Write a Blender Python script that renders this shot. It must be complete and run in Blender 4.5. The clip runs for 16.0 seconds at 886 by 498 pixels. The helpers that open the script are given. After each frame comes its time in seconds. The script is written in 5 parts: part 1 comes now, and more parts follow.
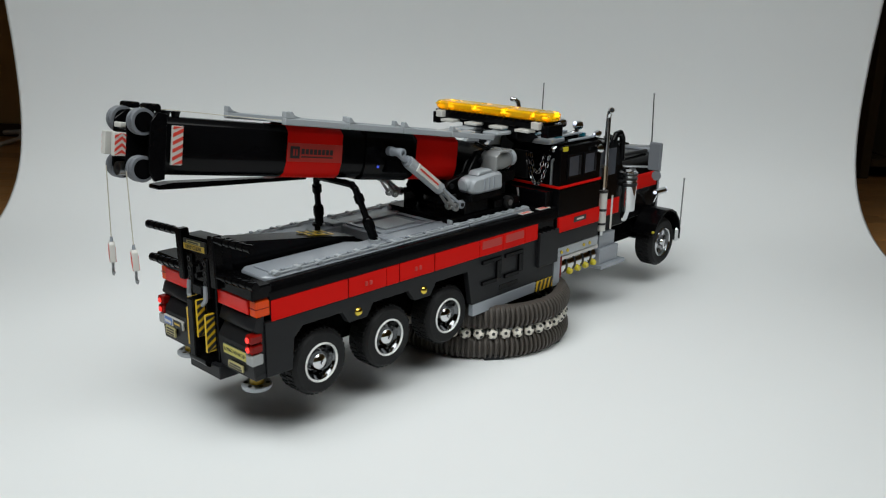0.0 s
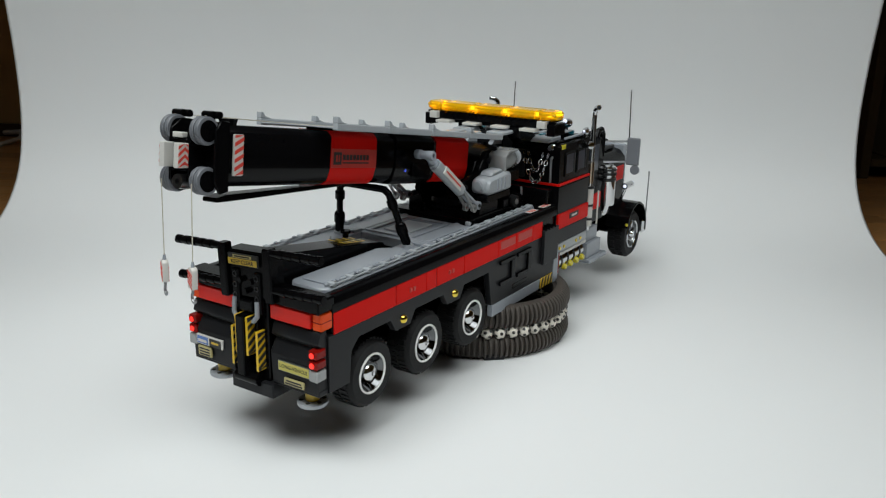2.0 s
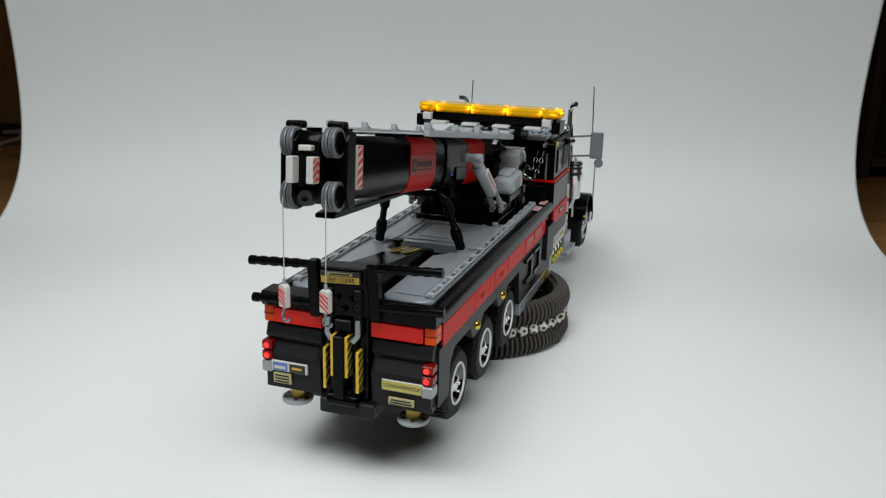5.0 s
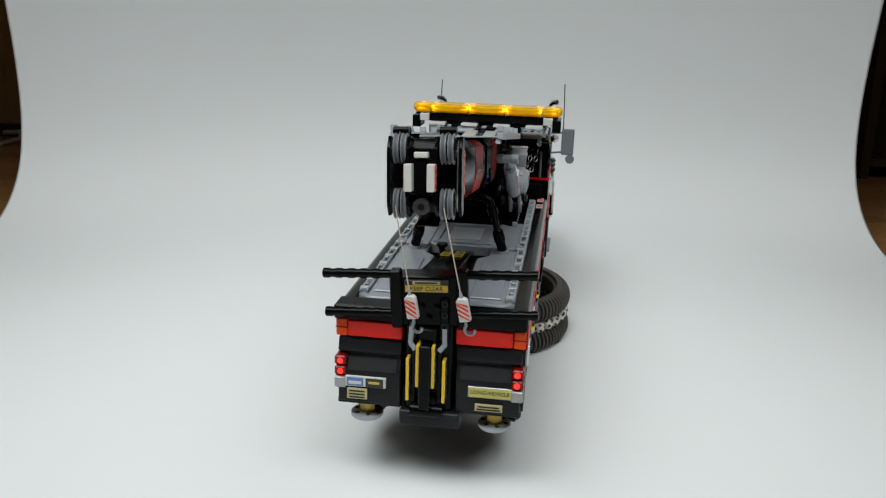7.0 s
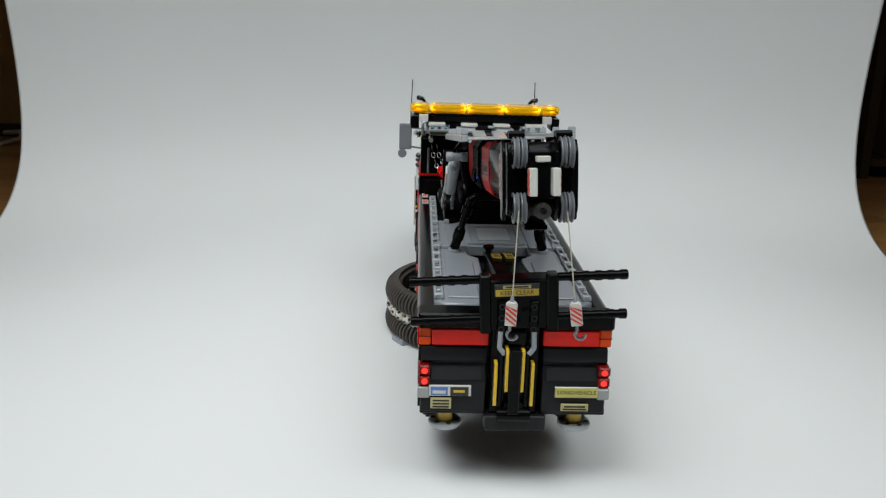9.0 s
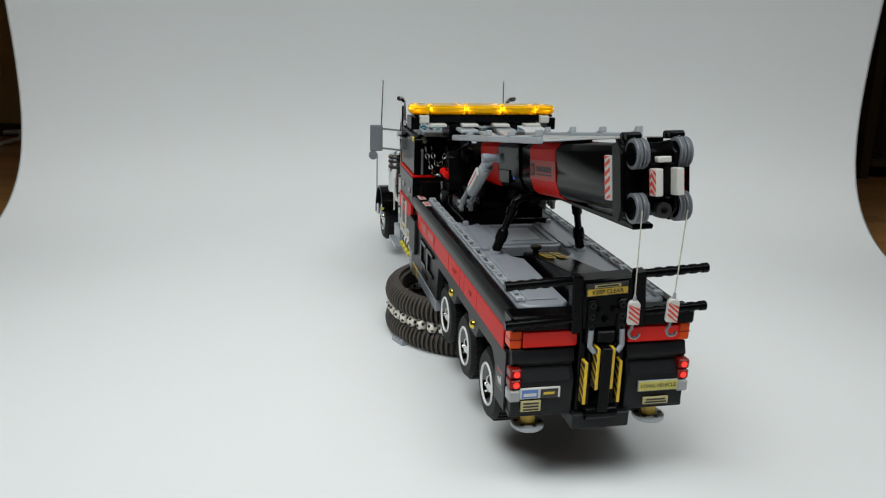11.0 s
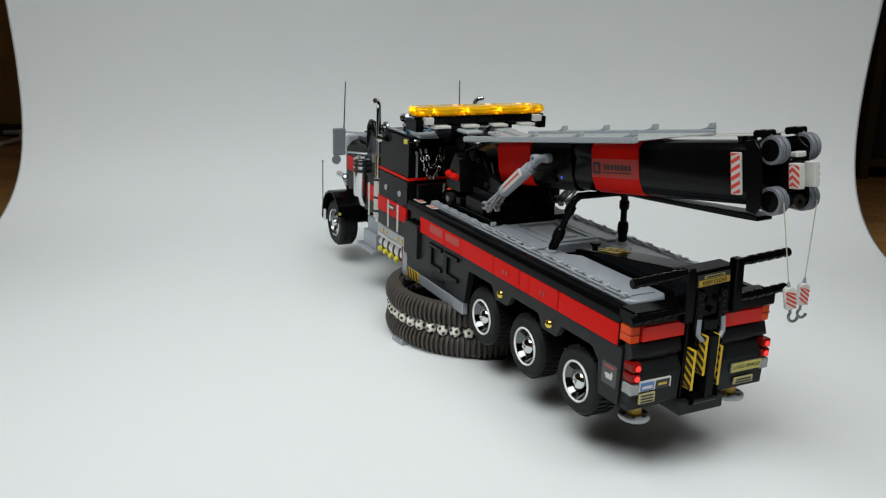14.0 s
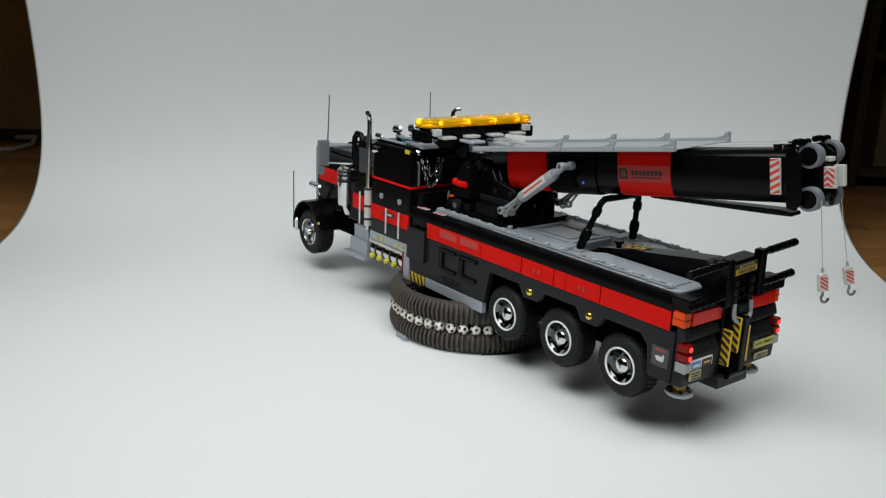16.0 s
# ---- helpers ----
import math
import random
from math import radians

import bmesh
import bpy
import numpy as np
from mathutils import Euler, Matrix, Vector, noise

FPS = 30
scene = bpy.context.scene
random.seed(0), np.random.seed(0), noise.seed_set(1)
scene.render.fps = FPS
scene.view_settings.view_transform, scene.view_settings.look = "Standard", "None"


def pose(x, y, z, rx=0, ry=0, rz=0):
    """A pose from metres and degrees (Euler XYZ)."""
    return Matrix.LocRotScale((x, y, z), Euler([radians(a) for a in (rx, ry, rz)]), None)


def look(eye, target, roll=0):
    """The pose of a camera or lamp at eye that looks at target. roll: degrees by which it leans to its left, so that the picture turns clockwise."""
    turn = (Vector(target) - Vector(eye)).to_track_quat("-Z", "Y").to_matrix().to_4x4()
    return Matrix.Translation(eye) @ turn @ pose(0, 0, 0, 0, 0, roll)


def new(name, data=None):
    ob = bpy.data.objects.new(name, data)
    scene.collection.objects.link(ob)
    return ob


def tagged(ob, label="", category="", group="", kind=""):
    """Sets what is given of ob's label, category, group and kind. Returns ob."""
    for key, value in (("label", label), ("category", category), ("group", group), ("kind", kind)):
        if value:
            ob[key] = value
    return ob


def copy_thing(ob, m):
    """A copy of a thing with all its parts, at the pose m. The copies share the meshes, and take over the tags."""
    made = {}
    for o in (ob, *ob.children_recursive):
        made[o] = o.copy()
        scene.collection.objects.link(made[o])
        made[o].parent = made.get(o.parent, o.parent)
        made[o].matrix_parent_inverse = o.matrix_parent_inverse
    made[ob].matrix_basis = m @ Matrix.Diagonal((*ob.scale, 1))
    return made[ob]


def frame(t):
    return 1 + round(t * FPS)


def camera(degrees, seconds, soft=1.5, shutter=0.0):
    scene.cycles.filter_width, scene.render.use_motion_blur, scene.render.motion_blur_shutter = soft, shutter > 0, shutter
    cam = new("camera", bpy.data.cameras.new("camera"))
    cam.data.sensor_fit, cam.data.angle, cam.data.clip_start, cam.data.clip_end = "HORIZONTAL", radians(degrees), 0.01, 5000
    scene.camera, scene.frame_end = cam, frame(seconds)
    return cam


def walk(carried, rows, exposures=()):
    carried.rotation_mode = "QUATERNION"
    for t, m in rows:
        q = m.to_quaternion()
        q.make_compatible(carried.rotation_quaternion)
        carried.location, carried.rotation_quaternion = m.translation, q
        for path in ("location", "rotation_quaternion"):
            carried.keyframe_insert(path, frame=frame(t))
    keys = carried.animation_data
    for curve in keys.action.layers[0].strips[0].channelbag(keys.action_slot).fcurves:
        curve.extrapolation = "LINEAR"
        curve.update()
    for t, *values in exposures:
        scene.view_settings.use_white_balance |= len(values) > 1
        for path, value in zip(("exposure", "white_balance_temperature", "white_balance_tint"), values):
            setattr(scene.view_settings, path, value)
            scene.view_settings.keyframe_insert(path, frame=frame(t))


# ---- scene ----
cam = camera(55.15, 16.0, soft=1.2)
EYE_A, AIM_A = (0.0, -1.0, 0.3864), (0.0, -0.0383, 0.1172)
EYE_B, AIM_B = (-0.0012, -1.0358, 0.3936), (-0.0006, -0.038, 0.1184)
EYE_C, AIM_C = (-0.0028, -1.0680, 0.3997), (-0.0015, -0.0376, 0.1197)


def between(a, b, k):
    return tuple(p + (q - p) * k for p, q in zip(a, b))


walk(cam, [
    (0.0, look(EYE_A, AIM_A, 1.448)),
    (13.9, look(EYE_A, AIM_A, 1.448)),
    (14.0, look(between(EYE_A, EYE_B, 0.06), between(AIM_A, AIM_B, 0.06), 1.448)),
    (14.2, look(between(EYE_A, EYE_B, 0.66), between(AIM_A, AIM_B, 0.66), 1.685)),
    (14.6, look(EYE_B, AIM_B, 1.685)),
    (15.6, look(EYE_B, AIM_B, 1.685)),
    (15.8, look(between(EYE_B, EYE_C, 0.4), between(AIM_B, AIM_C, 0.4), 1.73)),
    (16.0, look(EYE_C, AIM_C, 1.816)),
])

# ---- light ----
world = bpy.data.worlds.new("world")
scene.world = world
world.use_nodes = True
world.node_tree.nodes["Background"].inputs[0].default_value = (0.62, 0.72, 0.8, 1)
world.node_tree.nodes["Background"].inputs[1].default_value = 0.10
scene.view_settings.exposure = -0.06


def softbox(name, place, aim, size, power, colour, spread):
    lamp = bpy.data.lights.new(name, "AREA")
    lamp.shape, lamp.size, lamp.size_y = "RECTANGLE", size[0], size[1]
    lamp.energy, lamp.color, lamp.spread = power, colour, radians(spread)
    ob = new(name, lamp)
    ob.matrix_world = look(place, aim)
    return ob


softbox("softbox_light", (-0.56, -0.95, 1.8), (0.0, -0.1, 0.0), (1.25, 1.0), 6.55, (0.94, 0.99, 0.985), 76)
softbox("softbox_light", (0.58, -0.95, 1.8), (-0.08, -0.1, 0.0), (1.25, 1.0), 3.7, (0.94, 0.99, 0.985), 76)


# ---- materials ----
def material(name, colour, rough=0.4, metal=0.0, vary=0.12, scale=60.0, bump=0.0, bump_scale=400.0, spread=0.1, tint=0.0, **more):
    m = bpy.data.materials.new(name)
    m.use_nodes = True
    nt = m.node_tree
    b = nt.nodes["Principled BSDF"]
    coord = nt.nodes.new("ShaderNodeTexCoord")
    n1 = nt.nodes.new("ShaderNodeTexNoise")
    n1.inputs["Scale"].default_value, n1.inputs["Detail"].default_value = scale, 5
    nt.links.new(coord.outputs["Object"], n1.inputs["Vector"])
    mix = nt.nodes.new("ShaderNodeMix")
    mix.data_type = "RGBA"
    mix.inputs[6].default_value = (*[c * (1 - vary) for c in colour], 1)
    mix.inputs[7].default_value = (*[min(1, c * (1 + vary)) for c in colour], 1)
    nt.links.new(n1.outputs["Fac"], mix.inputs[0])
    if tint:
        info = nt.nodes.new("ShaderNodeObjectInfo")
        span = nt.nodes.new("ShaderNodeMapRange")
        span.inputs["To Min"].default_value, span.inputs["To Max"].default_value = 1 - tint, 1 + tint
        hsv = nt.nodes.new("ShaderNodeHueSaturation")
        nt.links.new(info.outputs["Random"], span.inputs["Value"])
        nt.links.new(span.outputs[0], hsv.inputs["Value"])
        nt.links.new(mix.outputs[2], hsv.inputs["Color"])
        nt.links.new(hsv.outputs[0], b.inputs["Base Color"])
    else:
        nt.links.new(mix.outputs[2], b.inputs["Base Color"])
    n2 = nt.nodes.new("ShaderNodeTexNoise")
    n2.inputs["Scale"].default_value, n2.inputs["Detail"].default_value = scale * 7, 4
    nt.links.new(coord.outputs["Object"], n2.inputs["Vector"])
    mr = nt.nodes.new("ShaderNodeMapRange")
    mr.inputs["To Min"].default_value = max(0.02, rough - spread)
    mr.inputs["To Max"].default_value = min(1, rough + spread)
    nt.links.new(n2.outputs["Fac"], mr.inputs["Value"])
    nt.links.new(mr.outputs[0], b.inputs["Roughness"])
    b.inputs["Metallic"].default_value = metal
    if bump:
        n3 = nt.nodes.new("ShaderNodeTexNoise")
        n3.inputs["Scale"].default_value = bump_scale
        nt.links.new(coord.outputs["Object"], n3.inputs["Vector"])
        bp = nt.nodes.new("ShaderNodeBump")
        bp.inputs["Strength"].default_value, bp.inputs["Distance"].default_value = bump, 0.0005
        nt.links.new(n3.outputs["Fac"], bp.inputs["Height"])
        nt.links.new(bp.outputs[0], b.inputs["Normal"])
    for key, value in more.items():
        key = key.replace("_", " ")
        b.inputs[key].default_value = (*value, 1) if isinstance(value, tuple) else value
    return m


BLACK = material("black_plastic", (0.0028, 0.0028, 0.0032), 0.18, bump=0.012, spread=0.03, bump_scale=90, Specular_IOR_Level=0.1)
DARK = material("dark_grey_plastic", (0.0135, 0.014, 0.0155), 0.36, bump=0.02, spread=0.04, bump_scale=120, Specular_IOR_Level=0.17)
RED = material("red_plastic", (0.68, 0.009, 0.006), 0.3, Specular_IOR_Level=0.05, vary=0.03, scale=25, spread=0.03, bump=0.012, bump_scale=90)
GREY = material("grey_plastic", (0.30, 0.325, 0.36), 0.24, vary=0.04, scale=30, spread=0.04, bump=0.015, bump_scale=90)
DULL = material("mirror_grey_plastic", (0.17, 0.18, 0.2), 0.35, vary=0.05)
COPPERY = material("copper_tinted_chrome", (0.5, 0.4, 0.3), 0.15, 1.0)
PLATE_BLUE = material("plate_blue", (0.1, 0.2, 0.5), 0.4)
PALE = material("pale_grey_plastic", (0.36, 0.385, 0.41), 0.3, vary=0.04, scale=30, spread=0.04, bump=0.015, bump_scale=90)
WHITE = material("white_plastic", (0.62, 0.61, 0.575), 0.35, vary=0.05)
LEMON = material("lemon_label", (0.56, 0.5, 0.11), 0.45, vary=0.06)
CREAM = material("cream_label", (0.5, 0.44, 0.2), 0.45, vary=0.08)
YELLOW = material("yellow_label", (0.78, 0.50, 0.02), 0.4, vary=0.05)
GOLD = material("yellow_brick", (0.62, 0.42, 0.04), 0.35, vary=0.1)
BRASS = material("gold_chrome", (0.75, 0.55, 0.08), 0.16, 1.0, vary=0.05, spread=0.04)
LIME = material("clear_yellow_lens", (0.65, 0.55, 0.04), 0.15, vary=0.15)
CHROME = material("chrome", (0.66, 0.67, 0.68), 0.06, 1.0, vary=0.04, spread=0.05)
STEEL = material("dull_steel", (0.3, 0.31, 0.32), 0.35, 1.0)
# plain white in place of the light that the shiny rim edge reflects
RIM_GLINT = material("rim_edge_glint", (0.84, 0.84, 0.82), 0.25, vary=0.03)
# chrome whose reflection of the dark room is put into its colour
DISH = material("chrome_dark_reflection", (0.14, 0.143, 0.147), 0.07, 1.0, vary=0.06, spread=0.04)
RUBBER = material("tyre_rubber", (0.009, 0.009, 0.0095), 0.62, vary=0.2, bump=0.2, Specular_IOR_Level=0.25)
RING = material("ring_rubber", (0.062, 0.052, 0.044), 0.6, tint=0.12, vary=0.22, scale=40, bump=0.15)
AMBER = material("amber_lens", (0.9, 0.62, 0.015), 0.12, vary=0.08, scale=160, spread=0.05, Transmission_Weight=0.7, IOR=1.2, Emission_Color=(1.0, 0.62, 0.0), Emission_Strength=0.05)
LENS_BED = material("lens_bed", (0.75, 0.5, 0.02), 0.5)
AMBER_HOT = material("amber_lamp", (1.0, 0.5, 0.05), 0.3, vary=0.0, Emission_Color=(1.0, 0.5, 0.05), Emission_Strength=5.0)
WHITE_HOT = material("white_lamp", (0.9, 0.92, 1.0), 0.2, vary=0.0, Emission_Color=(0.7, 0.77, 1.0), Emission_Strength=0.8)
BLUE_HOT = material("blue_lamp", (0.1, 0.15, 1.0), 0.2, vary=0.0, Emission_Color=(0.08, 0.15, 1.0), Emission_Strength=0.3)
TAIL_HOT = material("red_lamp", (0.9, 0.03, 0.02), 0.2, vary=0.0, Emission_Color=(1.0, 0.03, 0.02), Emission_Strength=0.8)
TAIL = material("red_lens", (0.2, 0.006, 0.004), 0.12, vary=0.1, Specular_IOR_Level=0.2)
STRIP = material("red_strip_lens", (0.72, 0.012, 0.006), 0.14, vary=0.12, scale=90, Specular_IOR_Level=0.25)
ORANGE = material("orange_lens", (0.82, 0.075, 0.006), 0.12, vary=0.1, Specular_IOR_Level=0.2)
TEAL = material("teal_plastic", (0.01, 0.14, 0.2), 0.3)
GLASS = material("dark_window", (0.06, 0.065, 0.078), 0.08, vary=0.2, spread=0.03)
SMOKE = material("smoky_clear_plastic", (0.45, 0.46, 0.46), 0.12, vary=0.1, Transmission_Weight=0.55)
CLEAR = material("clear_lens", (0.32, 0.33, 0.33), 0.12, vary=0.1)
ROPE = material("twine", (0.55, 0.51, 0.42), 0.8, vary=0.25, scale=300)
STICKER = material("grey_sticker", (0.05, 0.05, 0.055), 0.4)
INK = material("black_ink", (0.02, 0.02, 0.02), 0.45)
RED_INK = material("red_ink", (0.62, 0.05, 0.03), 0.45)
FADED_RED = material("label_red", (0.50, 0.035, 0.025), 0.4)
PAPER = material("white_paper", (0.80, 0.815, 0.82), 0.75, vary=0.015, scale=2.5, bump=0.03, bump_scale=180)
BALL_WHITE = material("ball_white", (0.74, 0.70, 0.62), 0.4, tint=0.06, vary=0.1)
PLASTER = material("wall_paint", (0.46, 0.29, 0.115), 0.8, vary=0.12, scale=4)
TRIM = material("brown_trim", (0.07, 0.04, 0.022), 0.5, vary=0.2, scale=8)
WOOD = material("floor_wood", (0.34, 0.165, 0.055), 0.42, tint=0.2, vary=0.3, scale=5, bump=0.1, bump_scale=60)
SHELF = material("dark_shelf_wood", (0.06, 0.04, 0.018), 0.5, vary=0.3, scale=9)
BOX = material("tan_cardboard", (0.2, 0.15, 0.08), 0.7, vary=0.15, scale=8)
CABLE = material("white_cable", (0.5, 0.48, 0.44), 0.5)


# ---- mesh tools ----
def put(bm, pts, faces):
    vs = [bm.verts.new(p) for p in pts]
    for f in faces:
        bm.faces.new([vs[i] for i in f])
    return vs


def block(x0, x1, y0, y1, z0, z1, bevel=0.0006, bm=None):
    """A bevelled box, new or added to bm."""
    out = bm or bmesh.new()
    b = bmesh.new()
    x0, x1, y0, y1, z0, z1 = min(x0, x1), max(x0, x1), min(y0, y1), max(y0, y1), min(z0, z1), max(z0, z1)
    put(b, [(x, y, z) for x in (x0, x1) for y in (y0, y1) for z in (z0, z1)],
        [(0, 1, 3, 2), (4, 6, 7, 5), (0, 4, 5, 1), (2, 3, 7, 6), (0, 2, 6, 4), (1, 5, 7, 3)])
    bevel = min(bevel, 0.45 * min(x1 - x0, y1 - y0, z1 - z0))
    if bevel > 0:
        bmesh.ops.bevel(b, geom=b.edges[:], offset=bevel, segments=1, affect="EDGES")
    return join(out, b)


def join(out, b):
    me = bpy.data.meshes.new("tmp")
    b.to_mesh(me)
    b.free()
    out.from_mesh(me)
    bpy.data.meshes.remove(me)
    return out


def prism(points, a, b, axis="y", bevel=0.0006, bm=None):
    """A polygon drawn in the two other axes (in their order), pulled from a to b along axis."""
    out = bm or bmesh.new()
    w = bmesh.new()

    def at(p, v):
        return {"x": (v, p[0], p[1]), "y": (p[0], v, p[1]), "z": (p[0], p[1], v)}[axis]
    n = len(points)
    put(w, [at(p, a) for p in points] + [at(p, b) for p in points],
        [tuple(range(n)), tuple(range(2 * n - 1, n - 1, -1))] + [(i, i + n, (i + 1) % n + n, (i + 1) % n) for i in range(n)])
    bmesh.ops.recalc_face_normals(w, faces=w.faces[:])
    if bevel > 0:
        bmesh.ops.bevel(w, geom=w.edges[:], offset=bevel, segments=1, affect="EDGES")
    return join(out, w)


def rod(p, q, r, r2=None, seg=14, bm=None, bevel=0.0):
    """A round bar from p to q."""
    out = bm or bmesh.new()
    w = bmesh.new()
    p, q = Vector(p), Vector(q)
    d = q - p
    bmesh.ops.create_cone(w, cap_ends=True, segments=seg, radius1=r, radius2=r if r2 is None else r2, depth=d.length)
    if bevel > 0:
        bmesh.ops.bevel(w, geom=[e for e in w.edges if len(e.link_faces) == 2 and any(len(f.verts) > 4 for f in e.link_faces)],
                        offset=bevel, segments=2, affect="EDGES")
    w.transform(Matrix.Translation((p + q) / 2) @ d.to_track_quat("Z", "Y").to_matrix().to_4x4())
    return join(out, w)


def pipe(points, r, seg=10, bm=None):
    """A round bar through the points, with round joints."""
    out = bm or bmesh.new()
    for i in range(len(points) - 1):
        rod(points[i], points[i + 1], r, seg=seg, bm=out)
    for p in points[1:-1]:
        ball(p, r * 1.01, bm=out, seg=seg, rings=6)
    return out


def ball(p, r, bm=None, seg=14, rings=8):
    out = bm or bmesh.new()
    w = bmesh.new()
    bmesh.ops.create_uvsphere(w, u_segments=seg, v_segments=rings, radius=r)
    w.transform(Matrix.Translation(p))
    return join(out, w)


def lathe(profile, axis="y", at=(0, 0, 0), seg=32, bm=None, closed=False):
    """Turns a profile of (radius, along) round the axis."""
    out = bm or bmesh.new()
    w = bmesh.new()
    n = len(profile)
    rings = []
    for i in range(seg):
        a = 2 * math.pi * i / seg
        c, s = math.cos(a), math.sin(a)
        rings.append([w.verts.new({"x": (u, r * c, r * s), "y": (r * c, u, r * s), "z": (r * c, r * s, u)}[axis]) for r, u in profile])
    for i in range(seg):
        j = (i + 1) % seg
        for k in range(n if closed else n - 1):
            l = (k + 1) % n
            w.faces.new((rings[i][k], rings[j][k], rings[j][l], rings[i][l]))
    bmesh.ops.remove_doubles(w, verts=w.verts[:], dist=1e-6)
    bmesh.ops.recalc_face_normals(w, faces=w.faces[:])
    w.transform(Matrix.Translation(at))
    return join(out, w)


def part(name, bm, mat, parent=None, label="", smooth=True):
    me = bpy.data.meshes.new(name)
    bm.to_mesh(me)
    bm.free()
    me.materials.append(mat)
    if smooth:
        for p in me.polygons:
            p.use_smooth = True
        me.set_sharp_from_angle(angle=radians(35))
    ob = new(name, me)
    ob.parent = parent
    if label:
        ob["label"] = label
    return ob


def both(name, make, mat, parent, label=""):
    """The same part on the two flanks; make(s) builds it for s = -1 and 1."""
    return [part(name, make(s), mat, parent, label) for s in (-1, 1)]


def lettering(name, words, size, m, mat, parent, label=""):
    """Raised flat letters, laid out in the plane of m."""
    cu = bpy.data.curves.new(name, "FONT")
    cu.body, cu.size, cu.align_x, cu.align_y, cu.extrude = words, size, "CENTER", "CENTER", 0.00015
    tmp = bpy.data.objects.new("tmp", cu)
    scene.collection.objects.link(tmp)
    bpy.context.view_layer.update()
    me = bpy.data.meshes.new_from_object(tmp.evaluated_get(bpy.context.evaluated_depsgraph_get()))
    bpy.data.objects.remove(tmp)
    me.transform(m)
    me.name = name
    me.materials.clear()
    me.materials.append(mat)
    ob = new(name, me)
    ob.parent = parent
    if label:
        ob["label"] = label
    return ob


# ---- the studio: paper sweep, room ----
HALF = 0.73


def paper_sweep():
    prof = [(-1.9, 0.0), (-1.2, 0.0), (-0.6, 0.0), (-0.2, 0.0), (0.05, 0.0), (0.18, 0.001), (0.26, 0.006), (0.32, 0.016), (0.365, 0.030), (0.40, 0.048),
            (0.43, 0.070), (0.455, 0.098), (0.472, 0.128), (0.482, 0.16), (0.488, 0.195), (0.489, 0.235), (0.486, 0.28),
            (0.479, 0.33), (0.468, 0.39), (0.455, 0.46), (0.45, 0.60), (0.45, 0.8), (0.45, 1.685)]
    bm = bmesh.new()
    nx = 48
    rows = []
    for y, z in prof:
        row = []
        for i in range(nx + 1):
            u = -1 + 2 * i / nx
            swell = 0.24 * (1 - u * u) * min(1.0, max(0.0, (y + 0.1) / 0.45)) ** 1.5
            ripple = 0.004 * math.sin(3.1 * u + 9 * z) * min(1, z * 6)
            row.append(bm.verts.new((HALF * u - 0.01, y + swell + ripple - 0.008 * (1 - u) / 2, z + 0.004)))
        rows.append(row)
    for a, b in zip(rows, rows[1:]):
        for i in range(nx):
            bm.faces.new((a[i], a[i + 1], b[i + 1], b[i]))
    ob = part("paper_backdrop", bm, PAPER)
    so = ob.modifiers.new("thickness", "SOLIDIFY")
    so.thickness, so.offset = 0.0008, -1
    su = ob.modifiers.new("smooth", "SUBSURF")
    su.levels = su.render_levels = 1
    tagged(ob, "seamless white paper sweep curving up into a backdrop", "backdrop", kind="structure")


paper_sweep()


def room():
    fl = tagged(part("floor", block(-2.6, 2.6, -2.6, 1.52, -0.05, -0.004, 0), TRIM), "dim brown wooden plank floor", "floor", kind="structure")
    plank = bmesh.new()
    block(-0.2995, 0.2995, -0.0345, 0.0345, -0.004, 0.0, 0.0006, plank)
    first = part("plank", plank, WOOD, fl)
    k = 0
    for j in range(19):
        for i in range(9):
            x = -2.4 + 0.6 * i + 0.2 * (j % 3) - 0.2
            if abs(x) > 2.3:
                continue
            ob = first if k == 0 else new("plank", first.data)
            ob.parent = fl
            ob.location = (x, 0.2 + 0.07 * j, 0)
            k += 1
    for name, b in (("wall_north", (-2.6, 2.6, 1.52, 1.6, -0.05, 2.4)), ("wall_south", (-2.6, 2.6, -2.7, -2.6, -0.05, 2.4)),
                    ("wall_west", (-2.7, -2.6, -2.6, 1.6, -0.05, 2.4)), ("wall_east", (2.6, 2.7, -2.6, 1.6, -0.05, 2.4))):
        tagged(part(name, block(*b, 0), PLASTER), "dim tan painted wall of the room behind", "wall", kind="structure")
    tagged(part("ceiling", block(-2.7, 2.7, -2.7, 1.6, 2.4, 2.5, 0), PLASTER), "plain painted ceiling", "ceiling", kind="structure")
    tagged(part("baseboard", block(-2.6, 2.6, 1.505, 1.52, -0.004, 0.035, 0.002), TRIM), "dark brown baseboard along the wall", "baseboard", kind="structure")


